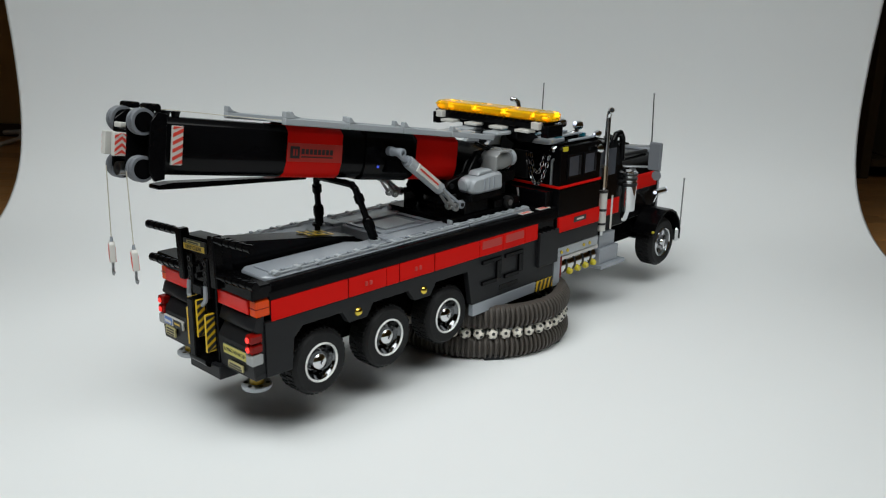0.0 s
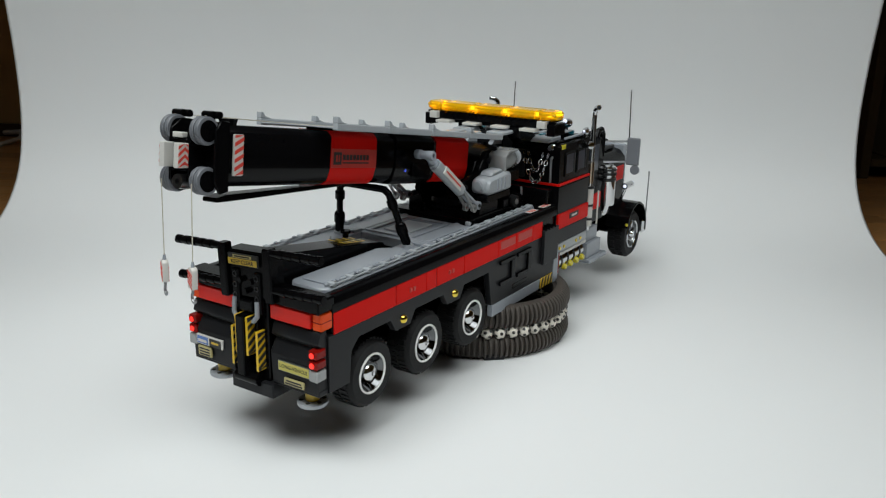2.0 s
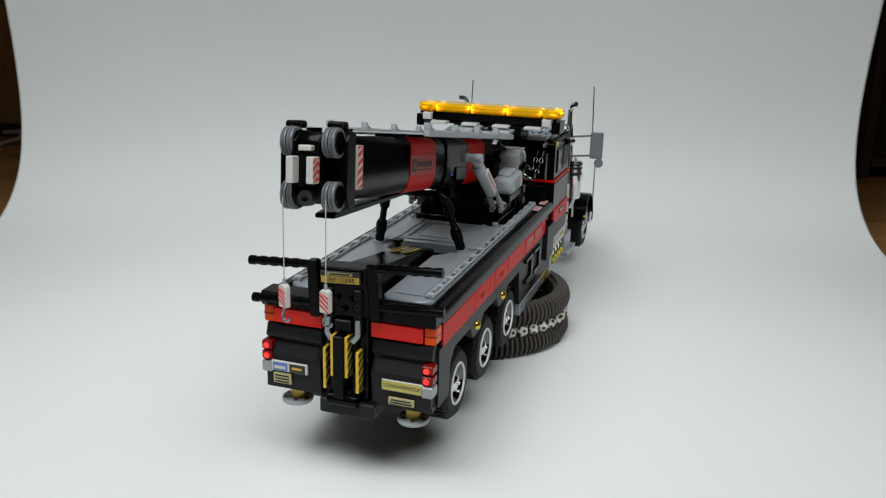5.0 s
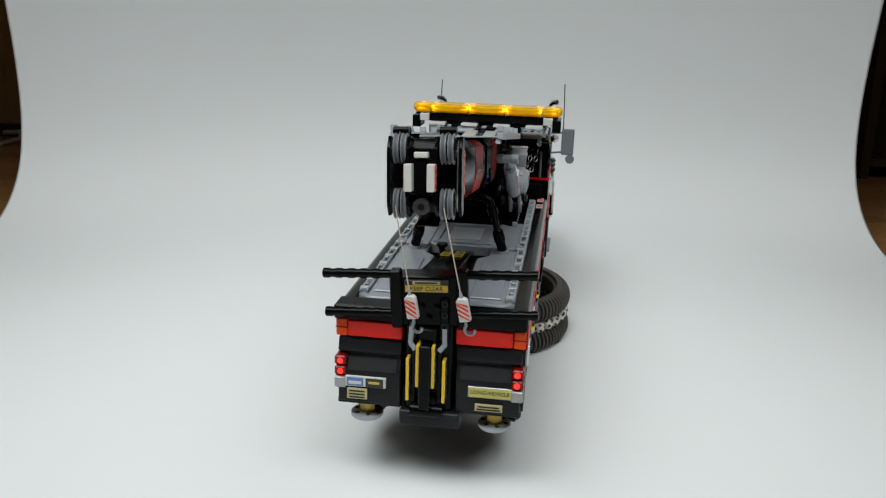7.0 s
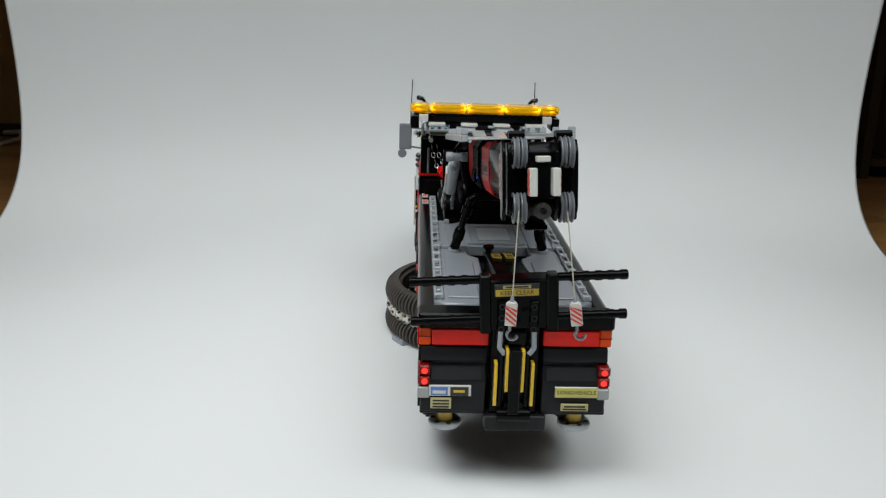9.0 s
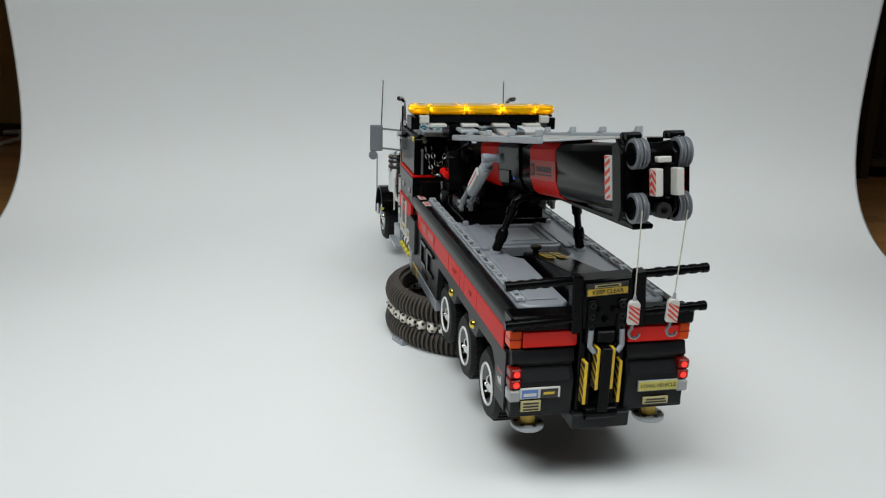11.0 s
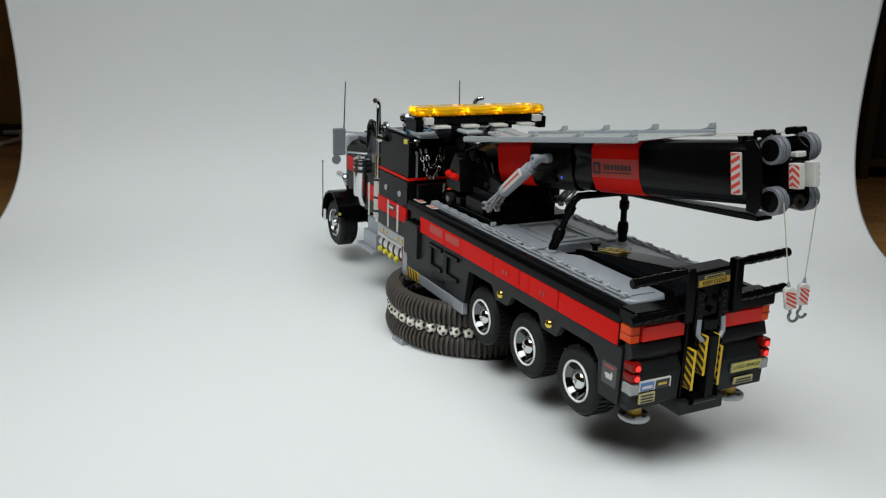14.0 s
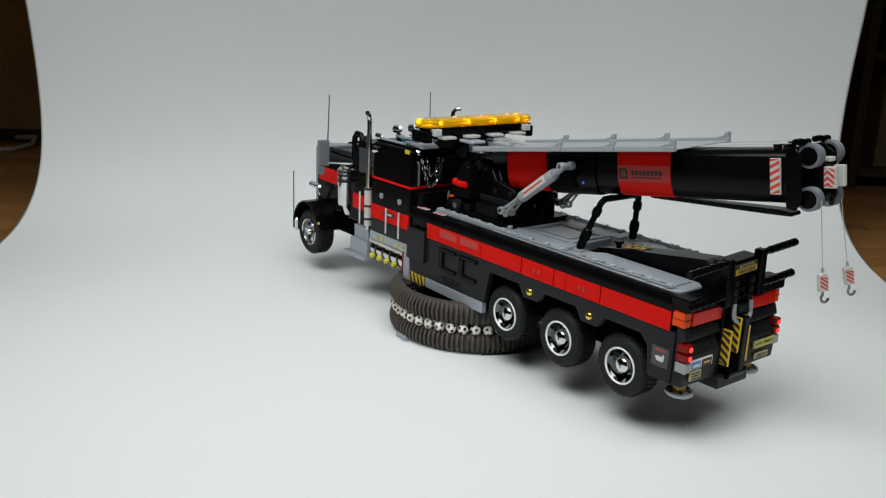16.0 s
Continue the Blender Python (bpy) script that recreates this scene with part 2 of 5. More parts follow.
def back_room():
    cab_ = tagged(new("shelf_unit"), "dark wooden shelf unit standing on the floor behind the paper", "shelf")
    part("side_board", block(1.06, 1.085, 1.15, 1.5, 0, 1.0, 0.002), SHELF, cab_)
    part("side_board", block(1.7, 1.725, 1.15, 1.5, 0, 1.0, 0.002), SHELF, cab_)
    part("shelf_board", block(1.085, 1.7, 1.15, 1.5, 0.33, 0.352, 0.002), SHELF, cab_)
    part("shelf_board", block(1.085, 1.7, 1.15, 1.5, 0.03, 0.05, 0.002), SHELF, cab_)
    part("shelf_board", block(1.085, 1.7, 1.15, 1.5, 0.7, 0.72, 0.002), SHELF, cab_)
    part("back_board", block(1.085, 1.7, 1.485, 1.5, 0.05, 1.0, 0.002), SHELF, cab_)
    tagged(part("storage_box", block(1.14, 1.3, 1.18, 1.45, 0.05, 0.29, 0.004), BOX), "dim brown box standing in the shelf", "box")
    tagged(part("black_case", block(1.13, 1.36, 1.2, 1.45, 0.352, 0.47, 0.006), INK), "black case lying on the shelf", "case")
    tagged(part("cable", pipe([(-1.6, 1.3, 0.012), (-1.3, 1.27, 0.006), (-1.22, 1.31, 0.006), (-1.2, 1.38, 0.012), (-1.23, 1.46, 0.02), (-1.3, 1.49, 0.012)], 0.007, 8), CABLE), "white cable lying on the floor by the wall", "cable")


room()
back_room()

# ---- the turntable ----
AXIS = (0.0443, 0.0078)


def ribbed_ring(name, z0, z1, label):
    """A hollow rubber-like ring with ribs all round its outside."""
    ring = tagged(new(name), label, "turntable ring", "stacked turntable rings")
    mid, h = 0.0, (z1 - z0) / 2
    prof = []
    for i in range(9):
        a = math.pi * (i / 8 - 0.5)
        prof.append((0.104 + 0.0055 * math.cos(a), mid + h * 0.97 * math.sin(a)))
    prof += [(0.098, h), (0.098, h * 0.7), (0.094, h * 0.6), (0.094, -h * 0.6), (0.098, -h * 0.7), (0.098, -h)]
    part("core", lathe(prof, "z", seg=96, closed=True), RING, ring)
    rib = bmesh.new()
    cs = []
    for i in range(9):
        a = math.pi * (i / 8 - 0.5) * 0.94
        cs.append((0.104 + 0.0108 * math.cos(a), h * math.sin(a)))
    cs += [(0.1035, h * 0.9), (0.1035, -h * 0.9)]
    prism(cs, -0.0014, 0.0014, "y", 0.0005, rib)
    first = part("rib", rib, RING, ring)
    for i in range(1, 112):
        ob = new("rib", first.data)
        ob.parent = ring
        ob.matrix_basis = pose(0, 0, 0, 0, 0, 360 * i / 112)
    ring.location = (AXIS[0], AXIS[1], (z0 + z1) / 2)
    return ring


def ring_extras():
    for a in (213, 279, 340, 100, 40):
        f = block(-0.0, 0.016, -0.012, 0.012, -0.0137, -0.0085, 0.0006)
        for y in (-0.008, 0.0, 0.008):
            rod((0.013, y, -0.0086), (0.013, y, -0.007), 0.0024, seg=10, bm=f)
        f.transform(Matrix.Rotation(radians(a), 4, "Z") @ Matrix.Translation((0.0995 if a == 213 else 0.0935, 0, 0)))
        part("foot", f, GREY if a == 213 else DARK, lower_ring, "small brick foot")
    for y in (-0.03, 0.03):
        part("beam", block(-0.096, 0.096, y - 0.008, y + 0.008, 0.0, 0.0132, 0.0008), BLACK, upper_ring, "black cross beam")
    for x in (-0.06, 0.06):
        part("gear", lathe([(0.003, 0), (0.0125, 0), (0.0125, 0.006), (0.003, 0.006)], "z", (x, 0.06, 0.004), 20, closed=True), GREY, upper_ring, "grey gear")


lower_ring = ribbed_ring("turntable_ring", 0.005, 0.0305, "grey-brown ribbed ring lying still on the paper")
upper_ring = ribbed_ring("turntable_ring", 0.0405, 0.067, "grey-brown ribbed ring turning under the truck")

ring_extras()


def ball_race():
    race = tagged(new("ball_race"), "ring of small white balls with black spots between the rings", "ball bearing")
    b = ball((0, 0, 0), 0.0066, seg=16, rings=10)
    first = part("ball", b, BALL_WHITE, race)
    spots = bmesh.new()
    for v in ((0, 0, 1), (0, 0, -1), *[(math.cos(a) * 0.89, math.sin(a) * 0.89, s * 0.45) for k, s in ((0, 1), (0.5, -1)) for a in [2 * math.pi * (i + k) / 5 for i in range(5)]]):
        n = Vector(v).normalized()
        rod(n * 0.0052, n * 0.0067, 0.0021, seg=5, bm=spots)
    dots = tagged(part("spot", spots, INK, first), kind="stuff")
    for i in range(44):
        ob = first if i == 0 else new("ball", first.data)
        ob.parent = race
        a = 2 * math.pi * i / 44
        ob.matrix_basis = Matrix.Translation((0.1065 * math.cos(a), 0.1065 * math.sin(a), 0)) @ pose(0, 0, 0, 40 * i, 73 * i, 29 * i)
        if i:
            d = tagged(new("spot", dots.data), kind="stuff")
            d.parent = ob
    race.location = (AXIS[0], AXIS[1], 0.0355)
    return race


race = ball_race()

# ---- the crane truck ----
# its own space: x to the front, y to its left, z up from the paper, the origin on the turning axis
truck = tagged(new("crane_truck"), "black and red toy brick heavy tow truck with a crane boom", "toy truck")
SIDE = 0.0760


def plate_at(name, x0, x1, z0, z1, s, mat, out=0.0012, label="", parent=truck, y=SIDE, bevel=0.0005):
    return part(name, block(x0, x1, s * y, s * (y + out), z0, z1, bevel), mat, parent, label)


def chassis():
    part("chassis_frame", block(-0.36, 0.345, -0.03, 0.03, 0.068, 0.118, 0.001), BLACK, truck)
    part("bed_body", block(-0.366, 0.05, -0.0745, 0.0745, 0.119, 0.1505, 0.001), BLACK, truck)
    part("front_axle", rod((0.3245, -0.06, 0.069), (0.3245, 0.06, 0.069), 0.005), BLACK, truck)
    for x in WHEELS_X:
        part("axle", rod((x, -0.06, 0.0745), (x, 0.06, 0.0745), 0.005), BLACK, truck)


WHEELS_X = (-0.1364, -0.2237, -0.3101)


def flanks():
    for s in (-1, 1):
        # red upper panels, door by door
        for x0, x1 in ((-0.367, -0.2805), (-0.2795, -0.2315), (-0.2310, -0.2140), (-0.2130, -0.1635), (-0.1625, -0.0925), (-0.092, -0.052), (-0.0515, -0.0115), (-0.011, 0.0135)):
            pa = plate_at("side_panel", x0, x1, 0.1312, 0.1502, s, RED, label="red side panel")
            if x0 in (-0.2795, -0.213):
                for dx in (0.44, 0.56):
                    xm = x0 + (x1 - x0) * dx
                    plate_at("door_catch", xm - 0.0016, xm + 0.0016, 0.1385, 0.1425, s, FADED_RED, 0.0016, "small dark red catch", pa, SIDE + 0.0012, 0.0003)
            if x0 in (-0.092, -0.0515):
                plate_at("vent_panel", x0 + 0.004, x1 - 0.003, 0.139, 0.148, s, FADED_RED, 0.0008, "recessed red vent", pa, SIDE + 0.0012, 0.0003)
        # dark lower skirt with stepped arches
        skirt = [(-0.373, 0.131), (-0.373, 0.080), (-0.346, 0.080), (-0.343, 0.109), (-0.333, 0.1185), (-0.287, 0.1185), (-0.279, 0.106), (-0.256, 0.106),
                 (-0.248, 0.1185), (-0.2, 0.1185), (-0.191, 0.106), (-0.168, 0.106), (-0.160, 0.1185), (-0.110, 0.1185), (-0.102, 0.0785),
                 (0.050, 0.0785), (0.050, 0.131)]
        part("lower_panel", prism(skirt, s * 0.069, s * (SIDE + 0.0002), "y", 0.0004), DARK, truck, "dark grey skirt with stepped wheel arches")
        part("sill", prism([(-0.1, 0.078), (-0.1, 0.0645), (0.013, 0.0655), (0.016, 0.078)], s * 0.07, s * (SIDE + 0.0006), "y", 0.0005), GREY, truck, "grey lower sill")
        hz = plate_at("hazard_plate", 0.0172, 0.0500, 0.0650, 0.0778, s, YELLOW, 0.0008, "yellow plate with black slanting bars", y=SIDE - 0.0005)
        for i in range(4):
            x = 0.0185 + 0.008 * i
            part("stripe", prism([(x, 0.0653), (x + 0.0036, 0.0653), (x + 0.0075, 0.0775), (x + 0.0039, 0.0775)], s * (SIDE + 0.0002), s * (SIDE + 0.0006), "y", 0), INK, hz, "black slanting bar")
        plate_at("corner_block", 0.0505, 0.0635, 0.064, 0.1015, s, GREY, 0.004, "grey corner block", y=0.073)
        # two raised brackets like a letter C, and a low slot
        for x in (-0.0875, -0.0475):
            c = bmesh.new()
            block(x, x + 0.033, s * SIDE, s * (SIDE + 0.003), 0.1215, 0.1258, 0.0004, c)
            block(x + 0.025, x + 0.033, s * SIDE, s * (SIDE + 0.003), 0.1, 0.1215, 0.0004, c)
            block(x, x + 0.025, s * SIDE, s * (SIDE + 0.003), 0.0975, 0.1018, 0.0004, c)
            part("side_bracket", c, BLACK, truck, "black C-shaped bracket")
        plate_at("side_slot", -0.055, -0.02, 0.0845, 0.0905, s, BLACK, 0.0006, "black slot")
        cover = plate_at("side_cover", 0.0145, 0.0525, 0.0965, 0.1385, s, DARK, 0.0045, "dark grey raised cover")
        for i in range(4):
            part("stud", rod((0.019 + 0.008 * i, s * (SIDE + 0.0025), 0.138), (0.019 + 0.008 * i, s * (SIDE + 0.0025), 0.1402), 0.0024, seg=12), BLACK, cover)
        # marker lamps
        for x in (-0.1782, -0.2673):
            m = lathe([(0.0, 0.0036), (0.0016, 0.0034), (0.0032, 0.0026), (0.0042, 0.0012), (0.0046, 0.0)], "y", seg=16)
            m.transform(Matrix.Translation((x, s * SIDE, 0.1143)) @ Matrix.Diagonal((1, s, 1, 1)))
            bmesh.ops.recalc_face_normals(m, faces=m.faces[:])
            part("marker_lamp", m, BRASS, truck, "round yellow marker lamp")
        # black top rail with a rounded shoulder
        rail = [(s * 0.065, 0.1505), (s * 0.0772, 0.1505), (s * 0.0772, 0.158), (s * 0.0755, 0.1625), (s * 0.072, 0.1645), (s * 0.065, 0.1645)]
        part("deck_rail", prism(rail, -0.369, 0.052, "x", 0.0005), BLACK, truck, "glossy black shoulder rail")
        for x in (-0.012, 0.022):
            lb = part("deck_label", block(x, x + 0.02, s * 0.0655, s * 0.073, 0.1645, 0.1649, 0), WHITE, truck, "small white label with red bars")
            for i in range(3):
                part("bar", block(x + 0.0035 + 0.005 * i, x + 0.0065 + 0.005 * i, s * 0.0665, s * 0.072, 0.1649, 0.1651, 0), RED_INK, lb)


def deck():
    # two grey deck sides, with the gap for the boom rest in the rear half
    for s in (-1, 1):
        part("deck_plate", prism([(-0.354, s * 0.0645), (-0.362, s * 0.056), (-0.362, s * 0.027), (-0.354, s * 0.02), (-0.235, s * 0.02), (-0.225, s * 0.03), (-0.195, s * 0.03), (-0.195, s * 0.0645)], 0.155, 0.1655, "z", 0.0012), GREY, truck, "light grey deck plate")
        part("deck_step", prism([(-0.35, s * 0.053), (-0.35, s * 0.027), (-0.25, s * 0.027), (-0.232, s * 0.04), (-0.232, s * 0.053)], 0.1655, 0.1672, "z", 0.0008), GREY, truck)
        rail = bmesh.new()
        for y in (0.0575, 0.063):
            rod((-0.355, s * y, 0.1675), (0.012, s * y, 0.1675), 0.0010, seg=8, bm=rail)
        part("hand_rail", rail, PALE, truck, "pale grey clipped rods along the deck edge")
        for i in range(16):
            x = -0.352 + 0.0238 * i
            part("rail_clip", block(x, x + 0.005, s * 0.0565, s * 0.0642, 0.1655, 0.1695, 0.0006), PALE, truck)
    part("deck_plate", block(-0.1945, -0.095, -0.0645, 0.0645, 0.155, 0.1655, 0.001), GREY, truck, "light grey deck plate")
    frame_ = bmesh.new()
    block(-0.19, -0.115, -0.029, -0.024, 0.1655, 0.1675, 0.0004, frame_)
    block(-0.19, -0.115, 0.024, 0.029, 0.1655, 0.1675, 0.0004, frame_)
    block(-0.19, -0.185, -0.024, 0.024, 0.1655, 0.1675, 0.0004, frame_)
    block(-0.12, -0.115, -0.024, 0.024, 0.1655, 0.1675, 0.0004, frame_)
    part("hatch_frame", frame_, GREY, truck)
    part("hatch", block(-0.175, -0.13, -0.016, 0.016, 0.1655, 0.167, 0.0005), PALE, truck, "pale grey hatch")
    for i in range(4):
        for s in (-1, 1):
            y = 0.031 + 0.0078 * i
            part("deck_tile", block(-0.206, -0.192, s * y, s * (y + 0.0074), 0.1656, 0.1685, 0.0005), GREY, truck)
    for s in (-1, 1):
        part("deck_cheek", prism([(-0.19, s * 0.032), (-0.186, s * 0.05), (-0.12, s * 0.05), (-0.105, s * 0.032)], 0.1655, 0.1668, "z", 0.0005), GREY, truck)
        for i in range(14):
            x = -0.343 + 0.0257 * i
            part("rail_clamp", block(x, x + 0.0035, s * 0.0585, s * 0.0622, 0.1683, 0.1703, 0.0005), GREY, truck)
    part("deck_front", block(-0.094, 0.05, -0.0645, 0.0645, 0.15, 0.1635, 0.001), BLACK, truck)
    for s in (-1, 1):
        part("deck_strip", block(-0.094, 0.014, s * 0.0565, s * 0.0645, 0.1636, 0.166, 0.0006), GREY, truck)
    part("gap_floor", block(-0.352, -0.19, -0.03, 0.03, 0.149, 0.152, 0.0005), BLACK, truck)
    # the folded towing arm lying in the gap
    arm = part("tow_arm", prism([(-0.365, 0.156), (-0.365, 0.184), (-0.352, 0.187), (-0.235, 0.170), (-0.215, 0.166), (-0.215, 0.156)], -0.015, 0.015, "y", 0.001), BLACK, truck, "black folded towing arm")
    part("knob", lathe([(0.0, 0.008), (0.005, 0.008), (0.0055, 0.006), (0.003, 0.004), (0.003, 0.0), (0.0, 0.0)], "z", (-0.243, 0.012, 0.172), 14), BLACK, arm)
    tilt = Matrix.Rotation(radians(8.3), 4, "Y")
    for y in (-0.010, 0.002):
        pl = block(-0.016, 0.016, y, y + 0.008, 0, 0.0005, 0)
        pl.transform(Matrix.Translation((-0.256, 0, 0.1742)) @ tilt)
        lb = part("warning_label", pl, GOLD, arm, "gold label with dark bars")
        for i in range(3):
            br = block(-0.013 + 0.010 * i, -0.008 + 0.010 * i, y + 0.001, y + 0.007, 0.0005, 0.0007, 0)
            br.transform(Matrix.Translation((-0.256, 0, 0.1742)) @ tilt)
            part("bar", br, INK, lb)


def make_wheel(front):
    """Tyre, rim and hub, the outer face towards +y."""
    r = 0.0315 if not front else 0.0345
    wheel = part("wheel", lathe([(r * 0.57, 0.0), (r * 0.62, 0.0012), (r * 0.9, 0.0012), (r * 0.97, -0.001), (r, -0.004), (r, -0.022), (r * 0.95, -0.025), (r * 0.57, -0.025)], "y", seg=48), RUBBER, None, "black rubber tyre")
    for i in range(36):
        a = 2 * math.pi * i / 36
        for y0, y1, o in ((-0.003, -0.0115, 0), (-0.0135, -0.0225, 0.5)):
            t = block(-0.0014, 0.0014, y0, y1, r - 0.0008, r + 0.0011, 0)
            t.transform(Matrix.Rotation(a + o * 2 * math.pi / 36, 4, "Y"))
            if i == 0 and o == 0:
                lug = part("tread_lug", t, RUBBER, wheel)
            elif o == 0:
                t.free()
                ob = new("tread_lug", lug.data)
                ob.parent, ob.matrix_basis = wheel, Matrix.Rotation(a, 4, "Y")
            else:
                t.free()
                ob = new("tread_lug", lug.data)
                ob.parent, ob.matrix_basis = wheel, Matrix.Translation((0, -0.0105, 0)) @ Matrix.Rotation(a + math.pi / 36, 4, "Y")
    R = r * 0.59
    if not front:
        # the ring's bright reflection is painted on as white
        part("rim_edge", lathe([(R * 0.93, -0.001), (R * 0.93, 0.0016), (R * 0.98, 0.0026), (R * 1.04, 0.0018), (R * 1.04, -0.001)], "y", seg=40), RIM_GLINT, wheel, "rim edge with its bright reflection painted white")
        part("rim", lathe([(R * 0.94, 0.001), (R * 0.88, -0.0005), (R * 0.76, -0.006), (R * 0.6, -0.0095), (0.0, -0.0095)], "y", seg=40), DISH, wheel, "chrome dished rim")
        part("hub_cap", lathe([(0.0, 0.0035), (0.0016, 0.0032), (0.002, 0.0018), (R * 0.30, 0.0010), (R * 0.44, -0.001), (R * 0.52, -0.005), (R * 0.54, -0.0098)], "y", seg=28), CHROME, wheel, "chrome cone hub")
        for i in range(5):
            a = 2 * math.pi * i / 5
            # black discs on the closed dish give the shade of holes
            part("rim_disc", rod((R * 0.68 * math.cos(a), -0.0098, R * 0.68 * math.sin(a)), (R * 0.68 * math.cos(a), -0.0076, R * 0.68 * math.sin(a)), 0.0021, seg=12), INK, wheel, "black disc for the shade in a hole")
    else:
        part("rim_edge", lathe([(R * 0.94, -0.001), (R * 0.94, 0.001), (R * 1.0, 0.0022), (R * 1.05, 0.001), (R * 1.05, -0.001)], "y", seg=40), CHROME, wheel, "chrome rim edge")
        part("rim", lathe([(R * 0.95, 0.0), (R * 0.9, -0.003), (R * 0.4, -0.004), (0, -0.004)], "y", seg=40), STEEL, wheel, "steel rim")
        part("hub_cap", lathe([(0.0, 0.0035), (R * 0.2, 0.003), (R * 0.28, 0.0005), (R * 0.3, -0.004)], "y", seg=24), CHROME, wheel)
        for i in range(6):
            a = 2 * math.pi * i / 6
            # every second disc is black, for the shade of an opening
            part("rim_disc", rod((R * 0.64 * math.cos(a), -0.0042, R * 0.64 * math.sin(a)), (R * 0.64 * math.cos(a), -0.0012, R * 0.64 * math.sin(a)), 0.0032, seg=12), INK if i % 2 else CHROME, wheel)
    return wheel


def wheels():
    for front, xs, z, y in ((False, WHEELS_X, 0.0745, 0.0715), (True, (0.3268,), 0.067, 0.0735)):
        first = make_wheel(front)
        k = 0
        for x in xs:
            for s in (1, -1):
                m = pose(x, s * y, z, 0, 17 * k, 0 if s > 0 else 180)
                if k == 0:
                    first.matrix_basis = m
                    ob = first
                else:
                    ob = copy_thing(first, m)
                ob.parent = truck
                k += 1


def rear():
    # tail: slanted boot on both sides of the tow mast
    for s in (-1, 1):
        prof = [(-0.3725, 0.1375), (-0.372, 0.080), (-0.3845, 0.0815), (-0.3862, 0.1105), (-0.379, 0.1215), (-0.3845, 0.126), (-0.381, 0.1365)]
        part("tail_panel", prism(prof, s * 0.0225, s * 0.074, "y", 0.0008), DARK, truck, "dark grey slanted tail panel")
        part("tail_slope", prism([(-0.3870, 0.1105), (-0.3798, 0.1213), (-0.3785, 0.1208), (-0.3855, 0.1100)], s * 0.026, s * 0.066, "y", 0), DARK, truck, "dark grey slope brick")
        part("tail_light_bar", block(-0.384, -0.367, s * 0.0215, s * 0.066, 0.1385, 0.152, 0.0008), STRIP, truck, "red transparent tail lamp strip")
        corner = part("corner_lamp", block(-0.382, -0.3675, s * 0.0665, s * 0.0762, 0.1375, 0.1525, 0.001), ORANGE, truck, "orange corner lens")
        part("lens_split", block(-0.3825, -0.3675, s * 0.0664, s * 0.0764, 0.1447, 0.1453, 0), TAIL, corner)
        part("tail_top", block(-0.386, -0.365, s * 0.0215, s * 0.077, 0.153, 0.1655, 0.0015), BLACK, truck)
        for z in (0.1055, 0.1145):
            la = part("tail_lamp", block(-0.3885, -0.376, s * 0.0668, s * 0.0762, z, z + 0.008, 0.0012), TAIL, truck, "red square tail lamp")
            part("bulb", lathe([(0, 0.0), (0.0024, 0.0), (0.0026, 0.0008), (0, 0.0012)], "x", (-0.3895, s * 0.0712, z + 0.004), 14), TAIL_HOT, la, "glowing red bulb")
        part("reverse_lamp", block(-0.3885, -0.376, s * 0.0668, s * 0.0765, 0.0945, 0.1045, 0.0012), CLEAR, truck, "clear reversing lamp")
        part("tail_bottom", block(-0.3840, -0.372, s * 0.0225, s * 0.0745, 0.0795, 0.085, 0.0006), DARK, truck)
        # outrigger: yellow leg on a round grey pad
        leg = part("outrigger", lathe([(0.0062, 0.0), (0.0062, 0.009), (0.0075, 0.0095), (0.0075, 0.013), (0.0055, 0.016), (0.0055, 0.02)], "z", (-0.369, s * 0.0535, 0.0655), 18), GOLD, truck, "yellow outrigger leg")
        pad = part("pad", lathe([(0.0, 0.0), (0.0125, 0.0), (0.0135, 0.001), (0.0135, 0.0035), (0.012, 0.0045), (0.0, 0.0045)], "z", (-0.369, s * 0.0535, 0.063), 28), PALE, leg, "round pale grey pad")
        for i in range(6):
            a = math.pi / 3 * i + 0.3
            x, y = -0.369 + 0.0098 * math.cos(a), s * 0.0535 + 0.0098 * math.sin(a)
            # black disc on the solid pad, painted shade of a hole
            part("pad_hole_shade", rod((x, y, 0.0671), (x, y, 0.0677), 0.0021, seg=10), INK, leg, "black disc for the shade in a hole")
    # plates on the tail
    x = -0.3867
    lv = part("sign_plate", block(x - 0.0012, x + 0.001, -0.0680, -0.0325, 0.0962, 0.1056, 0.0004), STEEL, truck, "framed yellow plate reading LONG-VEHICLE")
    part("sign_face", block(x - 0.0016, x - 0.0012, -0.0670, -0.0335, 0.0970, 0.1048, 0), LEMON, lv, "pale yellow face")
    rearward = Matrix(((0, 0, -1, 0), (-1, 0, 0, 0), (0, 1, 0, 0), (0, 0, 0, 1)))
    lettering("words", "LONG-VEHICLE", 0.0045, Matrix.Translation((x - 0.0017, -0.05025, 0.101)) @ rearward, INK, lv, "black words LONG-VEHICLE")
    sp = part("small_sign", block(x - 0.001, x + 0.001, -0.0605, -0.0385, 0.0845, 0.0905, 0.0003), CREAM, truck, "small yellow plate with two black lines")
    for z, w in ((0.0885, 0.0085), (0.0862, 0.0095)):
        part("bar", block(x - 0.0012, x - 0.001, -0.0495 - w, -0.0495 + w, z - 0.0007, z + 0.0007, 0), INK, sp)
    pl = part("number_plate", block(x - 0.0012, x + 0.001, 0.034, 0.0675, 0.0966, 0.1056, 0.0004), WHITE, truck, "white plate with a blue block and a dark block")
    part("bar", block(x - 0.0015, x - 0.0012, 0.0525, 0.066, 0.0975, 0.1045, 0), PLATE_BLUE, pl)
